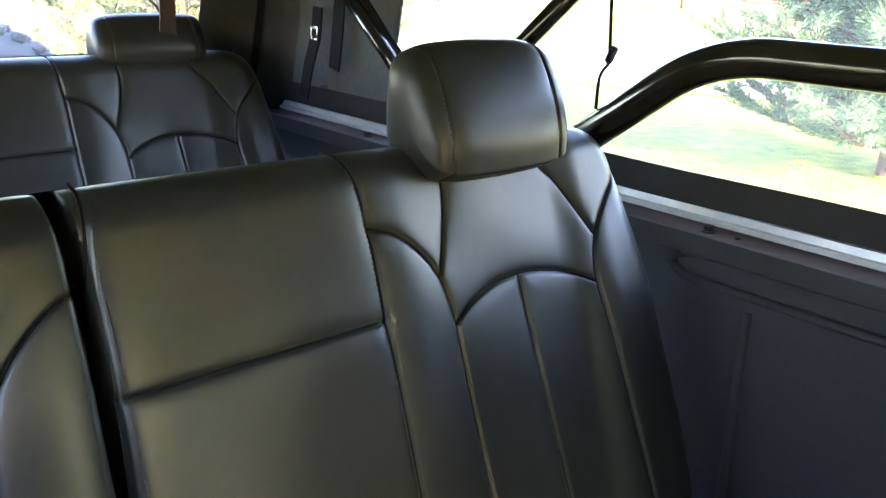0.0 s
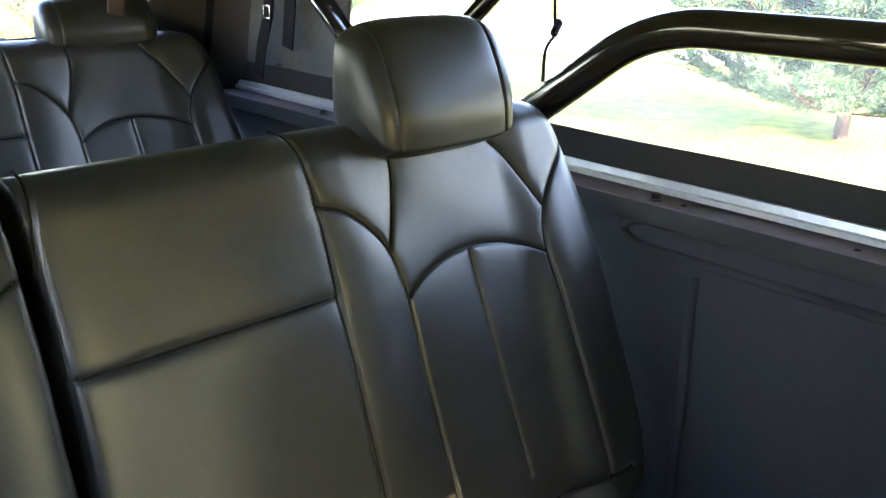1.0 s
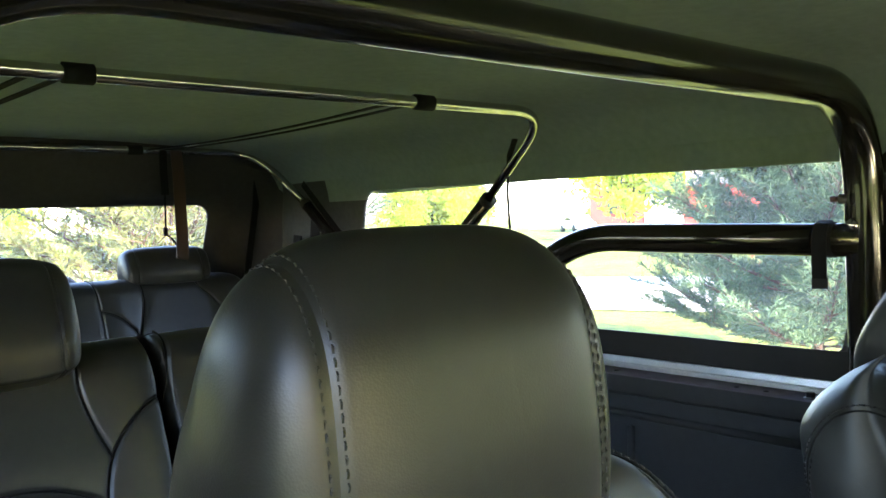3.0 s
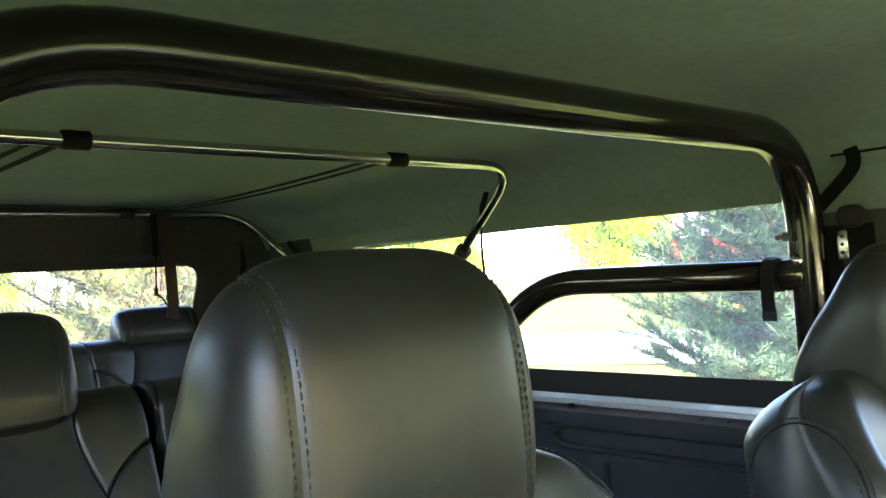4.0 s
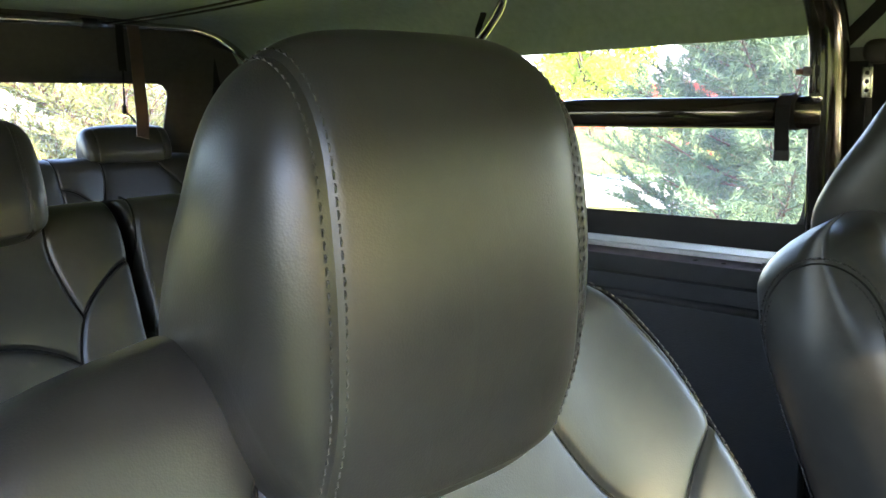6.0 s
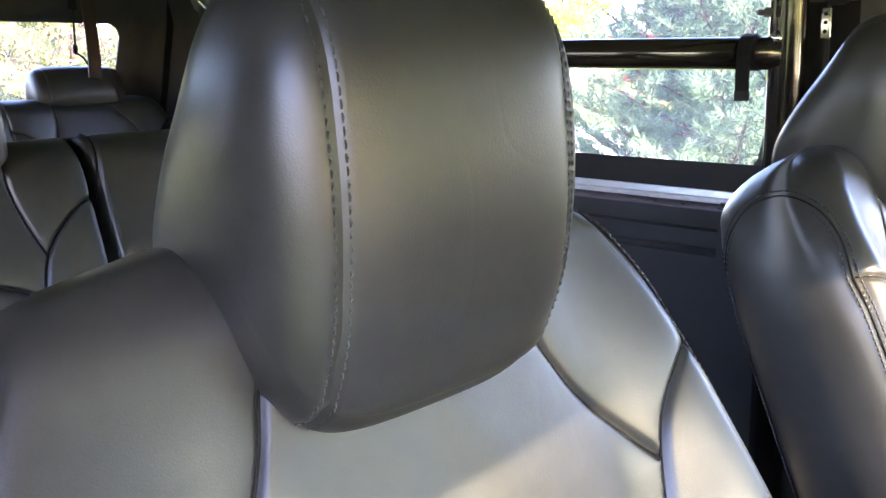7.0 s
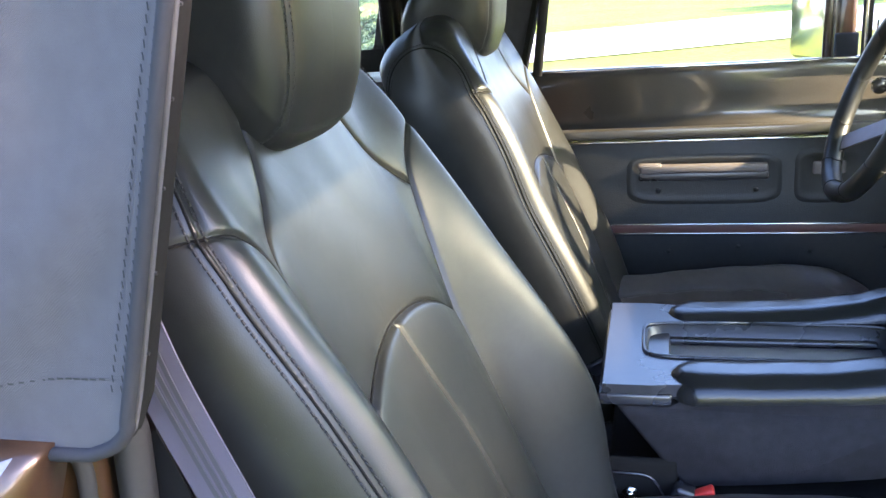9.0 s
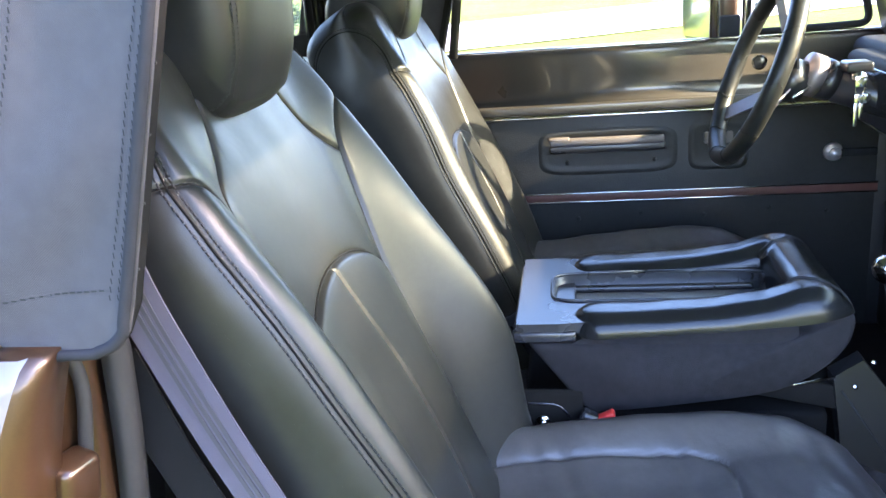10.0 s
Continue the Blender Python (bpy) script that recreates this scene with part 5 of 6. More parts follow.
part("mirror_stem", rod((0, -0.01, 0.01), (0.02, -0.05, 0.06), 0.006, segs=10), BLACKMETAL, rear_view)

# ---------- centre console ----------
console = thing("center_console", (0.006, 0.80, 0.70), "folding black centre console with padded arms and a tray", "console")


def lofted(rows, mat, name, parent, close=True, label="", shade=True):
    n = len(rows[0])
    v = [p for r in rows for p in r]
    f = [(i * n + k, i * n + (k + 1) % n, (i + 1) * n + (k + 1) % n, (i + 1) * n + k) for i in range(len(rows) - 1) for k in range(n)]
    f += [tuple(range(n))[::-1], tuple(range((len(rows) - 1) * n, len(rows) * n))]
    return put(name, mesh(name, v, f, mat, shade), parent, label)


c0 = Vector((0.006, 0.80, 0.70))
# fabric underside: a side outline carried across
outline = [(1.045, 0.838), (1.035, 0.822), (0.958, 0.722), (0.935, 0.714), (0.79, 0.729), (0.665, 0.750), (0.600, 0.785), (0.566, 0.822), (0.556, 0.850), (0.556, 0.874), (0.572, 0.884), (0.612, 0.884), (0.632, 0.872), (0.642, 0.838), (0.80, 0.834), (0.97, 0.836)]
under = []
for x, k in ((-0.152, 0.96), (-0.147, 0.995), (-0.13, 1.0), (0.13, 1.0), (0.147, 0.995), (0.152, 0.96)):
    under.append([Vector((x, (0.79 + (y - 0.79) * k) - c0.y, 0.80 + (z - 0.80) * k - c0.z)) for y, z in catmull(outline + [outline[0]], 3)[:-1]])
lofted(under, CARPET, "fabric_body", console, label="charcoal fabric underside")
for sg in (-1, 1):
    flank = [(0.580, 0.83), (0.580, 0.880), (0.66, 0.866), (0.76, 0.858), (0.86, 0.852), (0.955, 0.848), (0.975, 0.836), (0.975, 0.82)]
    rows = [[Vector((x * sg, y - c0.y, z - c0.z)) for y, z in flank] for x in ((0.120, 0.1505) if sg > 0 else (0.1505, 0.120))]
    lofted(rows, CARPET, "fabric_flank", console, shade=False)
# plate with a deep tray
pv, pf = plate_with_hole((-0.155, -0.215, 0.155, 0.262), (-0.062, -0.155, 0.066, 0.205), 0.018, lambda u, v, d: (u - math.copysign(max(0.0, abs(u) - 0.10) * 0.2 * float(step(0.17, 0.14, v)), u), v, 0.172 - d), 0.018)
put("top_plate", mesh("top_plate", pv, pf, PLASTIC, False), console, "satin black plastic tray plate")
rows = []
for grow, z in ((0.0, 0.172), (0.0, 0.1735), (-0.004, 0.172), (-0.008, 0.146), (-0.014, 0.141)):
    loop = []
    for k in range(36):
        a = 2 * math.pi * k / 36
        p = lambda v: math.copysign(abs(v) ** 0.30, v)
        loop.append((0.002 + (0.066 + grow) * p(math.cos(a)), 0.025 + (0.182 + grow) * p(math.sin(a)), z))
    rows.append(loop)
v = [p for r in rows for p in r]
f = [(i * 36 + k, i * 36 + (k + 1) % 36, (i + 1) * 36 + (k + 1) % 36, (i + 1) * 36 + k) for i in range(4) for k in range(36)] + [tuple(range(144, 180))]
put("tray", mesh("tray", v, f, PLASTIC), console)
tube("tray_rim", [(0.002 + 0.067 * math.copysign(abs(math.cos(a)) ** 0.30, math.cos(a)), 0.025 + 0.183 * math.copysign(abs(math.sin(a)) ** 0.30, math.sin(a)), 0.1735) for a in np.linspace(0.001, 2 * math.pi + 0.001, 73)], 0.0028, PLASTIC, console, n=8)
part("tray_mat", box((0.100, 0.325, 0.003), (0.002, 0.025, 0.1425), 0.0015), MAT, console, "grey ribbed rubber tray mat")
part("tray_lip", box((0.014, 0.32, 0.012), (0.050, 0.025, 0.150), 0.005, 3), PLASTIC, console)
part("plate_edge", box((0.316, 0.10, 0.018), (0, 0.218, 0.150), 0.004), PLASTIC, console)


PAD_FRONT, PAD_BEND, SLOT = -0.246, -0.150, 0.071


def pad_width(y):
    """Half width of the padded cover; its front corners are rounded in plan."""
    k = np.clip((-0.175 - y) / 0.072, 0, 1)
    return 0.166 - 0.034 * (1 - np.sqrt(1 - k * k))


def pad_seam_x(y):
    """The front seams spread from the tray's corners to the outer corners."""
    return 0.080 + 0.058 * np.clip((PAD_BEND - y) / 0.096, 0, 1) ** 1.3


def pad_height(x, y):
    """Top of the padded cover: two arms beside the tray that run into one broad pad at the front."""
    ax = np.abs(x)
    z0 = np.interp(y, [-0.24, -0.20, -0.17, -0.12, -0.04, 0.06, 0.17], [0.208, 0.218, 0.217, 0.201, 0.190, 0.185, 0.183])
    slot = np.hypot(np.maximum(0, ax - SLOT), np.maximum(0, PAD_BEND - y))
    tip = np.hypot(np.maximum(0, y - 0.128), ax - 0.118)
    edge = np.minimum(pad_width(y) - ax, slot)
    edge = np.where(y > 0.128, np.minimum(edge, 0.048 - tip), edge)
    front = rounded(np.clip((y - PAD_FRONT) / 0.040, 0, 1)) ** 0.8
    crease = 0.0028 * np.exp(-((ax - pad_seam_x(y)) / 0.0032) ** 2) * (y < PAD_BEND + 0.004) + 0.0004 * np.sin(60 * y + 25 * x) * np.sin(48 * x)
    outside = np.clip(slot / (slot + np.maximum(pad_width(y) - ax, 0) + 1e-6), 0, 1)
    hem = 0.162 + (np.interp(y, [-0.246, -0.15, -0.05, 0.06, 0.17], [0.178, 0.167, 0.159, 0.153, 0.146]) - 0.162) * outside
    return hem + (z0 - hem) * rounded(edge / 0.036) ** 0.85 * front - crease


def pad_patch(verts, faces, xs, ys):
    """One grid of the cover; xs(y) gives the stations across it."""
    start = len(verts)
    for y in ys:
        x = xs(y)
        verts += [(float(u), float(y), float(h)) for u, h in zip(x, pad_height(x, np.full(x.shape, y)))]
    n = len(xs(ys[0]))
    for i in range(len(ys) - 1):
        faces += [(start + i * n + k, start + i * n + k + 1, start + (i + 1) * n + k + 1, start + (i + 1) * n + k) for k in range(n - 1)]


pv, pf = [], []
ease = np.sin(np.linspace(-math.pi / 2, math.pi / 2, 41))
pad_patch(pv, pf, lambda y: ease * pad_width(y), PAD_FRONT + (PAD_BEND - PAD_FRONT) * (1 - np.cos(np.linspace(0, math.pi / 2, 22))))
for sg in (-1, 1):
    def across(y, sg=sg):
        half = 0.0475 if y <= 0.128 else 0.0475 * math.sqrt(max(0.0, 1 - ((y - 0.128) / 0.048) ** 2))
        lo, hi = (SLOT, float(pad_width(y))) if y <= 0.128 else (0.1185 - half, 0.1185 + half)
        return sg * ((lo + hi) / 2 + (hi - lo) / 2 * ease * sg)
    pad_patch(pv, pf, across, np.concatenate([np.linspace(PAD_BEND, 0.128, 36), 0.128 + 0.0478 * np.sin(np.linspace(0.1, math.pi / 2, 12))]))
put("padded_cover", mesh("padded_cover", pv, pf, GLOSSY), console, "glossy black leather arm pad")
for sg in (-1, 1):
    for off in (-0.0042, 0.0042):
        line = []
        for y in np.linspace(PAD_BEND, PAD_FRONT + 0.003, 26):
            x = (float(pad_seam_x(y)) + off) * sg
            line.append((x, y, float(pad_height(np.array(x), np.array(y))) + 0.0004))
        tube("pad_seam", line, 0.0008, THREAD, console, n=6)
part("base_box", box((0.27, 0.48, 0.26), (0, 0.02, -0.125), 0.01), EDGE, console)
part("base_front", box((0.26, 0.22, 0.04), (0, -0.15, 0.045), 0.004, rot=Euler((radians(12), 0, 0)).to_matrix().to_4x4()), EDGE, console)
part("steel_edge", rod((-0.138, -0.225, 0.068), (-0.138, -0.06, 0.038), 0.0025, segs=8), STEEL, console)
brk = part("side_bracket", box((0.012, 0.13, 0.11), (-0.148, 0.225, 0.0), 0.008, 3), EDGE, console)
bm = rod((-0.154, 0.226, 0.0), (-0.158, 0.226, 0.0), 0.012, segs=20)
rod((-0.158, 0.226, 0.0), (-0.163, 0.226, 0.0), 0.007, segs=6, bm=bm)
part("bolt", bm, CHROME, brk)
put("fold_edge", mesh("fold_edge", *sweep(bent([(-0.155, 0.28, 0.035), (-0.155, 0.195, 0.032), (-0.155, 0.165, -0.03)], 0.02, 5), ring(0.0025, 6)), PLASTIC), brk)
buckle = thing("seat_belt_buckle", (-0.160, 0.935, 0.716), "black seat belt buckle with a red release button", "buckle")
part("buckle_body", box((0.03, 0.055, 0.04), (0, 0.01, -0.015), 0.008, 3, rot=Euler((radians(25), 0, 0)).to_matrix().to_4x4()), PLASTIC, buckle)
part("release_button", box((0.018, 0.028, 0.010), (-0.006, -0.010, 0.004), 0.003, 2, rot=Euler((radians(-25), 0, 0)).to_matrix().to_4x4()), REDPLASTIC, buckle)

bracket = thing("tunnel_bracket", (-0.13, 0.53, 0.55), "folded black sheet metal bracket with bright screws", "bracket")
v = [(0.0, 0.047, 0.218), (0.0, 0.006, 0.246), (0.0, -0.08, 0.13), (0.0, -0.09, 0.02), (0.0, 0.028, 0.08), (0.03, 0.05, 0.22), (0.03, 0.006, 0.248), (0.03, -0.08, 0.13), (0.03, -0.09, 0.02), (0.03, 0.028, 0.08)]
put("sheet", mesh("sheet", v, [(0, 1, 2, 3, 4), (9, 8, 7, 6, 5), (0, 5, 6, 1), (1, 6, 7, 2), (2, 7, 8, 3), (3, 8, 9, 4), (4, 9, 5, 0)], BLACKMETAL, False), bracket)
put("bend", mesh("bend", *sweep([(-0.002, 0.035, 0.195), (-0.002, -0.04, 0.08), (-0.002, -0.075, 0.02)], ring(0.002, 6)), RUBBER), bracket)
for y, z in ((0.016, 0.202), (-0.008, 0.243), (-0.040, 0.110)):
    part("screw", rod((-0.001, y, z), (-0.006, y, z), 0.005, 0.0035, 12, bevel=0.001), CHROME, bracket)
tunnel = structure("tunnel", box((0.26, 1.6, 0.20), (0, 0.2, 0.53), 0.06, 4), CARPET, "charcoal carpeted transmission tunnel", "floor")

# ---------- passenger side: quarter panel, door jamb, belt ----------
def jamb(sg, name):
    plan = [(0.60, 1.44), (0.735, 1.43), (0.742, 1.390), (0.752, 1.382), (0.766, 1.382), (0.776, 1.376), (0.788, 1.378), (0.796, 1.392), (0.810, 1.392), (0.820, 1.376), (0.852, 1.376), (0.868, 1.381), (0.877, 1.392), (0.880, 1.41), (0.882, 3.95), (0.86, 3.95), (0.86, 1.46)]
    levels = [(0.50, 0.02), (0.8, 0.02), (0.95, 0.02), (1.02, 0.02), (1.07, 0.017), (1.11, 0.011), (1.14, 0.003), (1.156, -0.004), (1.163, -0.014)]
    rows = [[((x + (d if x > 0.8 else 0)) * sg, y + max(0.0, (x - 0.745) / 0.135) * (0.38 * (1.165 - z) - 0.028) * (1 if y < 1.45 else 0), z) for x, y in plan] for z, d in levels]
    ob = structure(name, mesh(name, [p for r in rows for p in r], [(i * len(plan) + k, i * len(plan) + (k + 1) % len(plan), (i + 1) * len(plan) + (k + 1) % len(plan), (i + 1) * len(plan) + k) for i in range(len(rows) - 1) for k in range(len(plan))] + [tuple(range(len(plan) * (len(rows) - 1), len(plan) * len(rows)))], PAINT, True), label="bronze metallic rear quarter panel with the door jamb", category="body panel")
    put("door_seal", mesh("door_seal", *sweep(catmull([(0.758 * sg, 1.420, 0.5), (0.758 * sg, 1.390, 0.85), (0.758 * sg, 1.373, 1.0), (0.758 * sg, 1.366, 1.09), (0.760 * sg, 1.365, 1.13), (0.770 * sg, 1.376, 1.175)], 6), [(-0.014, -0.007), (0.0, -0.011), (0.014, -0.007), (0.014, 0.007), (-0.014, 0.007)]), RUBBER, True), ob, "black rubber door seal")
    part("striker", box((0.042, 0.032, 0.052), (0.824 * sg, 1.388, 1.028), 0.009, 3, rot=Euler((radians(12), 0, radians(14 * sg))).to_matrix().to_4x4()), PAINT, ob)
    # dark tube stands in for the shade inside the jamb's curved channel
    tube("channel_shade", catmull([(0.800 * sg, 1.412, 0.5), (0.800 * sg, 1.400, 0.95), (0.799 * sg, 1.386, 1.045), (0.797 * sg, 1.379, 1.09), (0.797 * sg, 1.379, 1.12), (0.803 * sg, 1.386, 1.146)], 6), 0.0065, RUBBER, ob, n=10)
    v, f = [], []
    for z, d in levels:
        lean_back = 0.38 * (1.165 - z) - 0.028
        v += [((0.868 + d) * sg, 1.389 + lean_back, z), ((0.8835 + d) * sg, 1.402 + lean_back, z), ((0.8845 + d) * sg, 2.5, z), ((0.8845 + d) * sg, 3.96, z)]
    f = [(i * 4 + k, i * 4 + k + 1, i * 4 + k + 5, i * 4 + k + 4) for i in range(len(levels) - 1) for k in range(3)]
    put("outer_skin", mesh("outer_skin", v, f, SKY_SKIN), ob, "outer skin coloured pale for the sky's reflection")
    return ob


jamb(-1, "quarter_panel_right")
jamb(1, "quarter_panel_left")
belt = thing("seat_belt", (-0.735, 1.36, 1.21), "lilac-grey ribbed seat belt beside the passenger seat", "seat belt")
base = Vector((-0.735, 1.36, 1.21))
path = [Vector(p) - base for p in ((-0.735, 1.372, 1.24), (-0.737, 1.350, 1.165), (-0.738, 1.325, 1.10), (-0.738, 1.292, 1.02), (-0.735, 1.262, 0.95), (-0.728, 1.225, 0.86), (-0.715, 1.18, 0.76))]
path = [Vector(p) for p in catmull(path, 5)]
strap("webbing", path, 0.046, 0.0018, BELT, belt, up=(1, 0, 0))
for off in (-0.012, -0.002, 0.008):
    strap("woven_stripe", [p + Vector((-0.0014, off * 0.92, off * 0.40)) for p in path], 0.004, 0.001, BELT_DARK, belt, up=(1, 0, 0))
strap("lower_webbing", [Vector((-0.728, 1.385, 1.10)) - base, Vector((-0.728, 1.35, 1.0)) - base, Vector((-0.72, 1.27, 0.80)) - base], 0.045, 0.002, WEBBING, belt, up=(1, 0, 0))

hook = thing("belt_hook", (-0.776, 1.30, 1.285), "small chrome hook beside the seat belt", "hook")
part("hook_plate", box((0.007, 0.004, 0.015), (0, 0.004, 0), 0.0015), BLACKMETAL, hook)
tube("hook_ring", [(0.003 * math.cos(a), -0.002 + 0.001 * math.sin(a), 0.006 * math.sin(a)) for a in np.linspace(0, 2 * math.pi, 19)], 0.0009, BLACKMETAL, hook, n=6)
tube("hook_cord", catmull([(0, 0.004, -0.01), (-0.002, 0.006, -0.03), (-0.004, 0.006, -0.05)], 5), 0.002, WEBBING, hook, n=6)

# ---------- spare wheel behind the rear window ----------
spare = thing("spare_wheel", pose(0.065, 4.09, 1.072, 90), "knobbly off-road spare tyre behind the rear window", "spare tyre")
prof = [(0.20, -0.10), (0.27, -0.125), (0.335, -0.12), (0.368, -0.10), (0.376, -0.05), (0.376, 0.05), (0.368, 0.10), (0.335, 0.12), (0.27, 0.125), (0.20, 0.10)]
v, f, n = [], [], len(prof)
for k in range(64):
    a = 2 * math.pi * k / 64
    v += [(r * math.cos(a), r * math.sin(a), z) for r, z in prof]
for k in range(64):
    for j in range(n - 1):
        a, b = k * n + j, ((k + 1) % 64) * n + j
        f.append((a, b, b + 1, a + 1))
tyre = put("tyre", mesh("tyre", v, f, TYRE), spare)
lug = bpy.data.meshes.new("tread_block")
bm = box((0.026, 0.034, 0.055), (0, 0, 0), 0.005, 1)
bm.to_mesh(lug)
bm.free()
lug.materials.append(TYRE)
for k in range(44):
    for row, (z, off) in enumerate(((-0.088, 0), (-0.03, 0.5), (0.03, 0), (0.088, 0.5))):
        a = 2 * math.pi * (k + off) / 44
        put("tread_block", lug, tyre, "", Matrix.Rotation(a, 4, "Z") @ pose(0.380 - (0.006 if row in (0, 3) else 0), 0, z))
part("rim", rod((0, 0, -0.09), (0, 0, 0.09), 0.205, 0.205, 40), RAIL, spare)

# ---------- the land outside ----------
n = 81
g = np.linspace(-1, 1, n)
g = np.sign(g) * np.abs(g) ** 2.2 * 420
gv = [(x, y, 0.05 * math.sin(x * 0.13) * math.cos(y * 0.11) * min(1, max(0, (math.hypot(x, y) - 6) / 20)) * 3) for x in g for y in g]
gf = [(i * n + j, (i + 1) * n + j, (i + 1) * n + j + 1, i * n + j + 1) for i in range(n - 1) for j in range(n - 1)]
structure("ground", mesh("ground", gv, gf, GRASS), label="sunny mown lawn", category="ground")
near = catmull([(34, -40), (20, -12), (14.5, -1), (12.7, 3.1), (10.6, 7.4), (9.4, 12), (7.5, 20), (3, 36), (-8, 60)], 5)
far = catmull([(50, -44), (30, -15), (22.5, -2), (19.0, 4), (17.3, 9), (16.2, 12.5), (15, 17.5), (12, 40), (4, 66)], 5)
rv = [(x, y, 0.02 + 0.05 * math.sin(x * 0.13) * math.cos(y * 0.11) * min(1, max(0, (math.hypot(x, y) - 6) / 20)) * 3) for a, b in zip(near, far) for x, y in [a + (b - a) * t for t in np.linspace(0, 1, 7)]]
rf = [(i * 7 + k, i * 7 + k + 1, i * 7 + k + 8, i * 7 + k + 7) for i in range(len(near) - 1) for k in range(6)]
structure("road", mesh("road", rv, rf, GRAVEL), label="pale gravel lane across the lawn", category="road")


def pine(at, height, spread, seed, label, mat, whorls=13, per=7, needle=0.075, nodes=9, sub=7, droop=0.0, thin=None):
    """A pine: tapered trunk, whorls of limbs that turn up at the tips, needles in tufts along the twigs; thin is the way to its shorter side."""
    rg = np.random.RandomState(seed)
    tree = thing("pine_tree", at, label, "tree", "pines")
    trunk = [(0.03 * math.sin(2 * t), 0.03 * math.cos(3 * t), t * height) for t in np.linspace(0, 1, 12)]
    v, f = [], []
    for i, p in enumerate(trunk):
        r = 0.017 * height * (1 - 0.93 * i / 11)
        v += [(p[0] + r * math.cos(a), p[1] + r * math.sin(a), p[2]) for a in np.linspace(0, 2 * math.pi, 10, endpoint=False)]
    f = [(i * 10 + k, i * 10 + (k + 1) % 10, (i + 1) * 10 + (k + 1) % 10, (i + 1) * 10 + k) for i in range(11) for k in range(10)]
    put("trunk", mesh("trunk", v, f, BARK), tree)
    lv, lf, tips, dirs = [], [], [], []

    def twig(p, q, r):
        i = len(lv)
        d = (q - p) / (np.linalg.norm(q - p) + 1e-9)
        a = np.cross(d, [0, 0, 1.0]); a /= np.linalg.norm(a) + 1e-9
        b = np.cross(d, a)
        for e, rr in ((p, r), (q, r * 0.5)):
            for k in range(3):
                lv.append(e + rr * (a * math.cos(2.1 * k) + b * math.sin(2.1 * k)))
        for k in range(3):
            lf.append((i + k, i + (k + 1) % 3, i + 3 + (k + 1) % 3, i + 3 + k))

    for w in range(whorls):
        t = (w + 0.55) / whorls
        z = height * (0.03 + 0.95 * t)
        reach = spread * (1 - t) ** 0.75 * (0.85 + 0.3 * rg.rand()) + 0.10
        for k in range(per):
            az = 2 * math.pi * (k + rg.rand() * 0.7) / per + w
            ln = reach * (0.75 + 0.4 * rg.rand())
            if thin is not None:
                ln *= 1 - 0.45 * max(0.0, math.cos(az - radians(thin)))
            rise = 0.10 + 0.35 * t + 0.1 * rg.randn() - droop
            d0 = np.array([math.cos(az), math.sin(az), rise])
            pts = [np.array([0, 0, z + 0.1 * rg.randn() * height / whorls])]
            for s in range(6):
                d0[2] += 0.07
                pts.append(pts[-1] + d0 / np.linalg.norm(d0) * ln / 6)
            for a, b in zip(pts[:-1], pts[1:]):
                twig(a, b, 0.012 * height / 3)
            for s in range(2, 7):
                for m in range(sub):
                    base = pts[s - 1] + (pts[s] - pts[s - 1]) * rg.rand()
                    side = np.array([math.cos(az + rg.choice([-1, 1]) * (0.5 + 0.6 * rg.rand())), math.sin(az + rg.choice([-1, 1]) * (0.5 + 0.6 * rg.rand())), 0.45 + 0.6 * rg.rand() - 0.25 * (1 - t)])
                    L = ln * (0.12 + 0.14 * rg.rand()) + 0.05
                    tip = base + side / np.linalg.norm(side) * L
                    twig(base, tip, 0.004 * height / 3)
                    for q in np.linspace(0.25, 1.0, nodes):
                        tips.append(base + (tip - base) * q)
                        dirs.append(side / np.linalg.norm(side))
    put("limbs", mesh("limbs", lv, lf, BARK), tree)
    tips, dirs = np.repeat(np.array(tips), 6, axis=0), np.repeat(np.array(dirs), 6, axis=0)
    m = len(tips)
    d = dirs * 0.8 + rg.randn(m, 3) * 0.62 + np.array([0, 0, 0.15])
    d /= np.linalg.norm(d, axis=1)[:, None]
    ln = needle * (0.7 + 0.6 * rg.rand(m, 1))
    w = np.cross(d, rg.randn(m, 3))
    w /= np.linalg.norm(w, axis=1)[:, None]
    w *= needle * 0.055
    tri = np.stack([tips - w, tips + w, tips + d * ln], 1).reshape(-1, 3)
    me = bpy.data.meshes.new("needles")
    me.from_pydata(tri.tolist(), [], np.arange(len(tri)).reshape(-1, 3).tolist())
    me.materials.append(mat)
    put("needles", me, tree)
    return tree


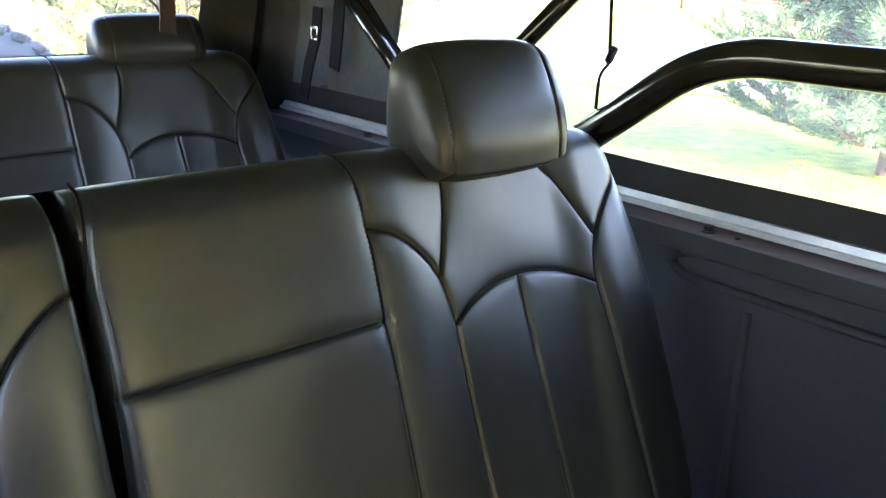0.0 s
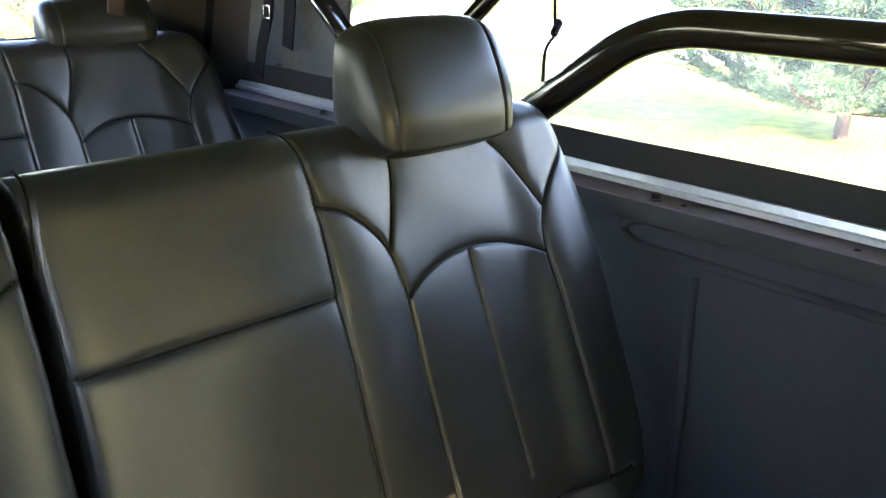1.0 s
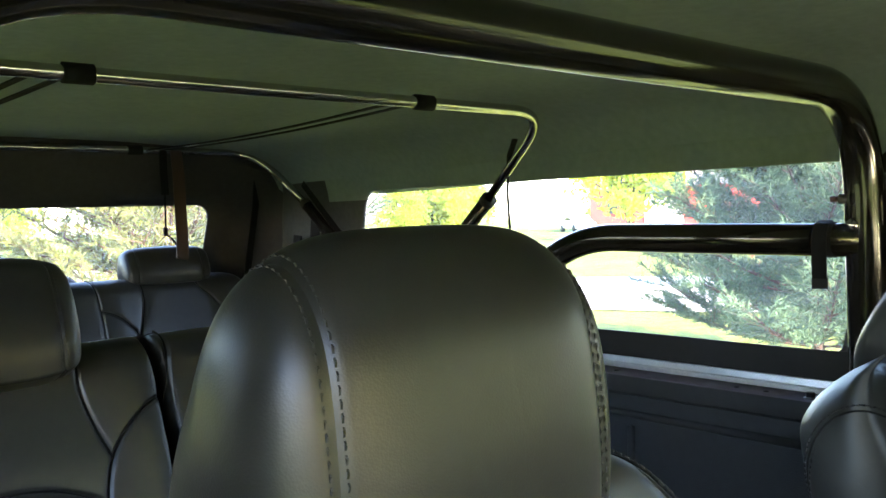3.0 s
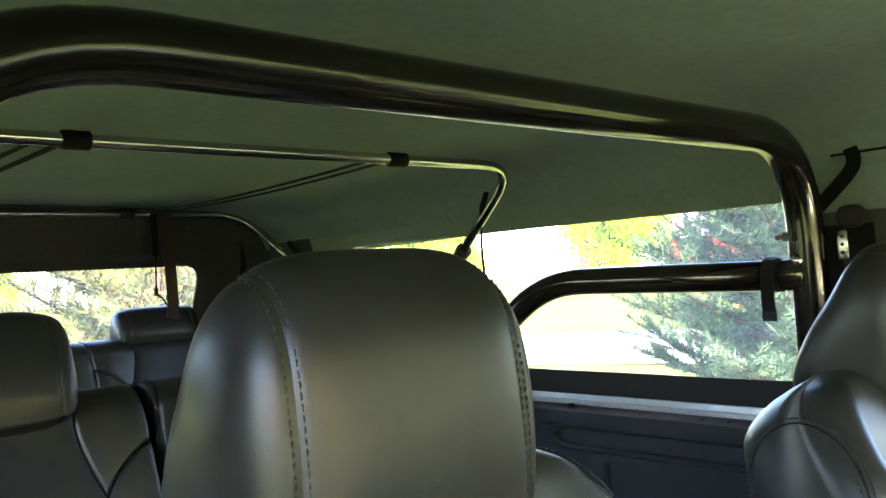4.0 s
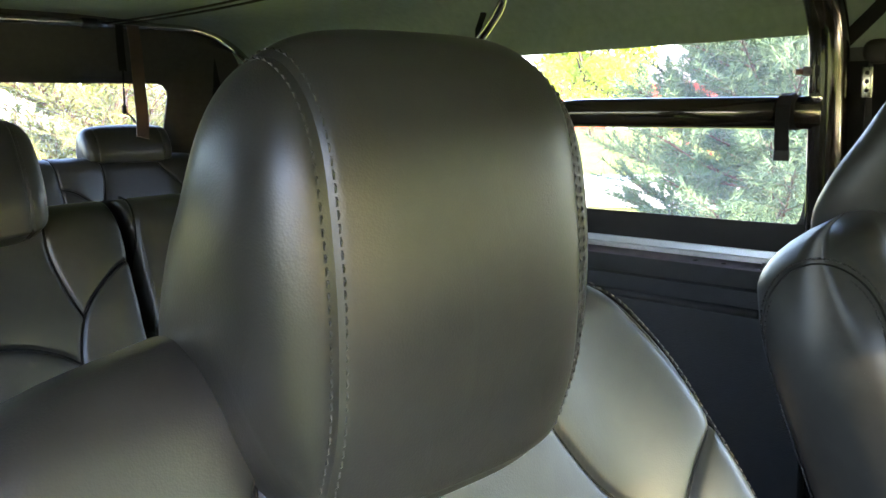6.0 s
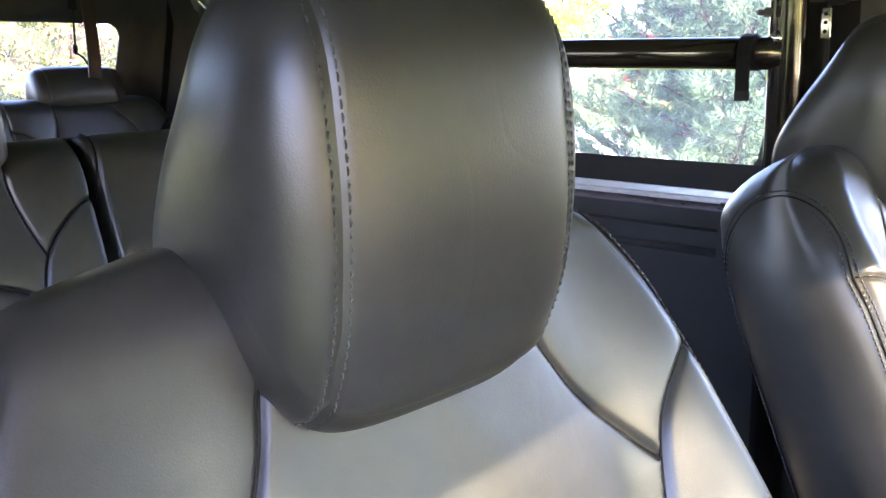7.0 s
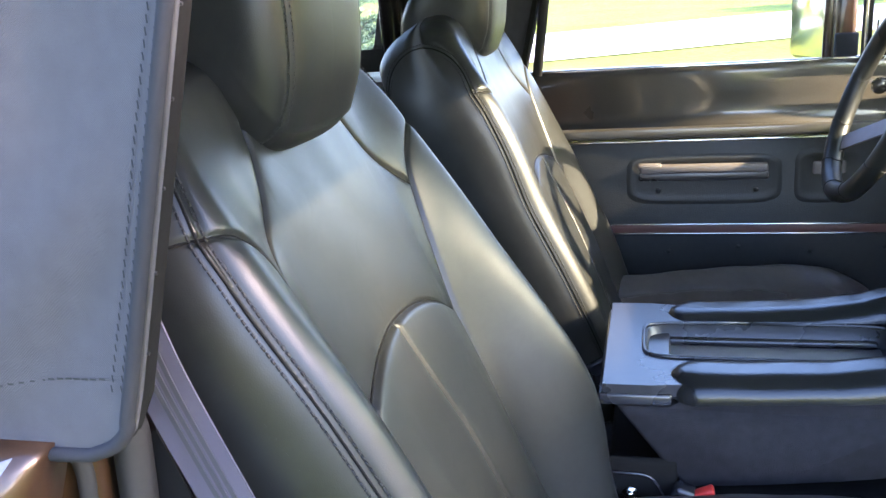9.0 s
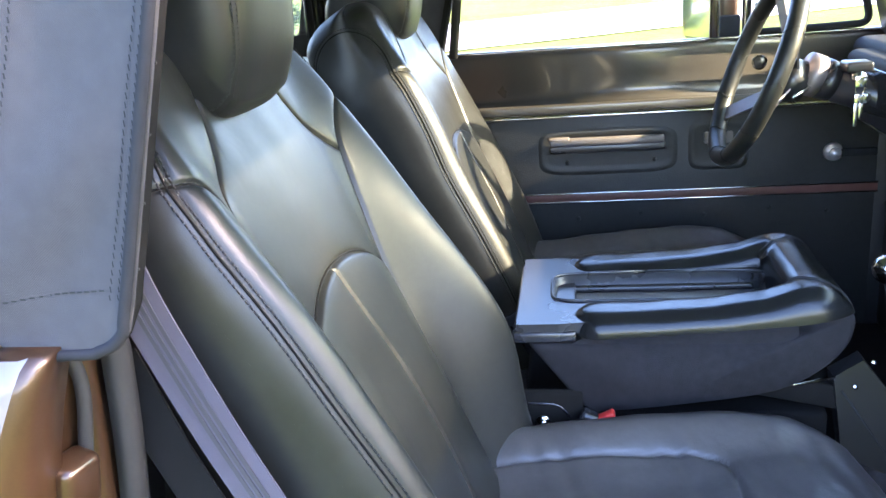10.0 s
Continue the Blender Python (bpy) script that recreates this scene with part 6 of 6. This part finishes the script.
def leafy(at, height, spread, seed, label, mat, leaves=9000, size=0.16, low=0.25, name="leafy_tree", category="tree"):
    """A broadleaf: forked trunk, limbs to a dozen clumps, and leaves in uneven clumps with gaps."""
    rg = np.random.RandomState(seed)
    tree = thing(name, at, label, category, "far trees")
    v, f = [], []
    clumps = []
    for k in range(22):
        a, e = rg.rand() * 6.28, rg.rand()
        r = spread * (0.25 + 0.75 * rg.rand()) * math.sin(math.pi * (0.15 + 0.8 * e)) ** 0.6
        clumps.append(np.array([r * math.cos(a), r * math.sin(a), height * (low + (0.95 - low) * e)]))
    for c in clumps:
        vv, ff = sweep([Vector((0, 0, 0)), Vector((c[0] * 0.12, c[1] * 0.12, min(c[2] * 0.5, height * 0.35))), Vector(c * [0.6, 0.6, 0.85]), Vector(c)], ring(0.012 * height * 0.6, 6))
        k = len(v)
        v += vv
        f += [tuple(i + k for i in q) for q in ff]
    vv, ff = sweep([Vector((0, 0, -0.2)), Vector((0, 0, height * 0.25)), Vector((0.02, 0, height * 0.5))], ring(0.022 * height, 9))
    k = len(v)
    v += vv
    f += [tuple(i + k for i in q) for q in ff]
    put("trunk", mesh("trunk", v, f, BARK), tree)
    pick = rg.randint(0, len(clumps), leaves)
    pos = np.array(clumps)[pick] + rg.randn(leaves, 3) * np.array([0.17, 0.17, 0.11]) * np.array([spread, spread, height * 0.6])
    a = rg.randn(leaves, 3)
    a /= np.linalg.norm(a, axis=1)[:, None]
    b = np.cross(a, rg.randn(leaves, 3))
    b /= np.linalg.norm(b, axis=1)[:, None]
    s = size * (0.6 + 0.8 * rg.rand(leaves, 1))
    quad = np.stack([pos - a * s, pos + b * s * 0.55, pos + a * s, pos - b * s * 0.55], 1).reshape(-1, 3)
    me = bpy.data.meshes.new("leaves")
    me.from_pydata(quad.tolist(), [], np.arange(len(quad)).reshape(-1, 4).tolist())
    me.materials.append(mat)
    put("leaves", me, tree)
    return tree


pine((7.15, 4.55, 0), 3.7, 1.5, 3, "blue-green young pine on the lawn beside the vehicle", NEEDLE, whorls=15, per=9, sub=10, nodes=9, needle=0.095, thin=-67)
pine((3.0, 9.2, 0), 4.6, 1.9, 8, "large blue-green pine behind the vehicle", NEEDLE_WARM, whorls=12, per=8, needle=0.11, nodes=6)
pine((6.3, 12.5, 0), 4.2, 1.7, 12, "blue-green pine at the edge of the lawn", NEEDLE, whorls=11, per=7, needle=0.11, nodes=5)
pine((0.2, 11.0, 0), 4.6, 1.8, 15, "pine behind the vehicle", NEEDLE_WARM, whorls=11, per=7, needle=0.11, nodes=5)
leafy((14.5, 8.1, 0), 5.0, 1.5, 5, "red-leaved ornamental tree behind the pine", BARN, leaves=5000, size=0.06, low=0.2)
maple = leafy((38.0, 28.6, 0), 7.0, 3.0, 21, "bright green young tree beyond the lane", LEAF, leaves=9000, size=0.16)
oak = leafy((48.0, 56, 0), 9.0, 4.6, 22, "spreading green tree at the edge of the field", LEAF, leaves=9000, size=0.26, low=0.12)
for k, (x, y, s) in enumerate(((33, 42, 0.5), (30, 48, 0.35), (58, 62, 1.0), (62, 47, 0.8), (70, 30, 1.1), (75, 16, 1.2), (70, 4, 1.0), (78, -8, 1.2), (66, -20, 1.0), (60, -33, 1.1), (30, 70, 1.0), (14, 62, 1.1), (0, 50, 1.0), (-12, 44, 1.0), (46, 75, 1.2))):
    copy_thing(oak if k % 2 else maple, pose(x, y, 0, 0, 0, 47 * k) @ Matrix.Scale(s, 4))
for k, (x, y, s) in enumerate(((24, -7.5, 0.34), (27, -9.5, 0.4), (22.5, -9.0, 0.3))):
    copy_thing(oak, pose(x, y, -0.4, 0, 0, 80 * k) @ Matrix.Scale(s, 4))

# unseen row, added to hide the low sky and tint light from ahead
airy = leafy((-5, -56, 0), 14.0, 6.0, 52, "unseen airy tree in a row added to green the windscreen light", LEAF, leaves=5200, size=0.34, low=0.10)
for k, (x, y, s) in enumerate(((-46, -50, 1.05), (-35, -57, 1.12), (-25, -53, 1.0), (-15, -58, 1.1), (5, -60, 1.1), (15, -55, 0.95), (25, -59, 1.1), (36, -54, 1.0), (47, -50, 1.05))):
    copy_thing(airy, pose(x, y, 0, 0, 0, 61 * k) @ Matrix.Scale(s, 4))
# three unseen trees, added in the sun's way to dapple and block it
leafy((-2.10, -13.5, 0), 7.9, 0.26, 31, "unseen slender green tree added ahead of the vehicle to dapple the light", LEAF, leaves=1700, size=0.075, low=0.42)

leafy((-2.45, -13.3, 0), 7.1, 0.42, 44, "unseen slim green tree added to soften the low sun", LEAF, leaves=3200, size=0.08, low=0.40)
leafy((-3.42, -13.6, 0), 9.6, 0.75, 37, "unseen leafy green tree added to shade the passenger side of the vehicle", LEAF, leaves=9000, size=0.085, low=0.40)

barn = thing("barn", pose(64, 40.5, 0, 0, 0, 12), "long red barn with a grey roof beyond the trees", "barn")
bm = box((9, 15, 3.6), (0, 0, 1.8), 0.0)
part("wall", bm, BARN, barn, shade=False)
v = [(-4.9, -7.9, 3.5), (-4.9, 7.9, 3.5), (0, 7.9, 6.0), (0, -7.9, 6.0), (4.9, -7.9, 3.5), (4.9, 7.9, 3.5), (0, 7.9, 5.7), (0, -7.9, 5.7)]
put("roof", mesh("roof", v, [(0, 1, 2, 3), (3, 2, 5, 4), (0, 3, 4, 7), (1, 6, 5, 2)], ROOFING, False), barn)
part("sliding_door", box((0.1, 3.2, 3.0), (-4.56, 1.0, 1.5), 0.01), WHITEPAINT, barn)
for y in (-5.5, -3.2, 5.4):
    part("window", box((0.1, 0.9, 0.9), (-4.56, y, 1.9), 0.01), DARKGLASS, barn)
shed = thing("shed", pose(58, 7.6, 0), "small red shed across the lane", "shed")
part("wall", box((2.4, 2.4, 2.3), (0, 0, 1.15), 0.0), BARN, shed, shade=False)
part("roof", box((2.8, 2.8, 0.25), (0, 0, 2.4), 0.05), ROOFING, shed)


def parked_car(at, label):
    car = thing("parked_car", at, label, "car", "parked cars")
    rows = []
    for y, s in ((-0.86, 0.94), (-0.80, 1.0), (0.80, 1.0), (0.86, 0.94)):
        rows.append([(x * s, y, 0.75 + (z - 0.75) * s) for x, z in ((-2.2, 0.35), (-2.25, 0.75), (-1.3, 0.95), (-0.6, 1.42), (0.9, 1.45), (1.7, 1.0), (2.2, 0.9), (2.25, 0.4))])
    nn = len(rows[0])
    v = [p for r in rows for p in r]
    f = [(i * nn + k, i * nn + (k + 1) % nn, (i + 1) * nn + (k + 1) % nn, (i + 1) * nn + k) for i in range(3) for k in range(nn)] + [tuple(range(nn))[::-1], tuple(range(3 * nn, 4 * nn))]
    put("body", mesh("body", v, f, WHITEPAINT, False), car)
    part("side_window", box((1.6, 1.74, 0.34), (0.1, 0, 1.16), 0.05), DARKGLASS, car)
    for x in (-1.4, 1.4):
        for y in (-0.8, 0.8):
            part("wheel", rod((x, y - 0.1, 0.33), (x, y + 0.1, 0.33), 0.33, segs=20), RUBBER, car)
    return car


parked_car(pose(57, 47.5, 0, 0, 0, 60), "white car parked in front of the far trees")
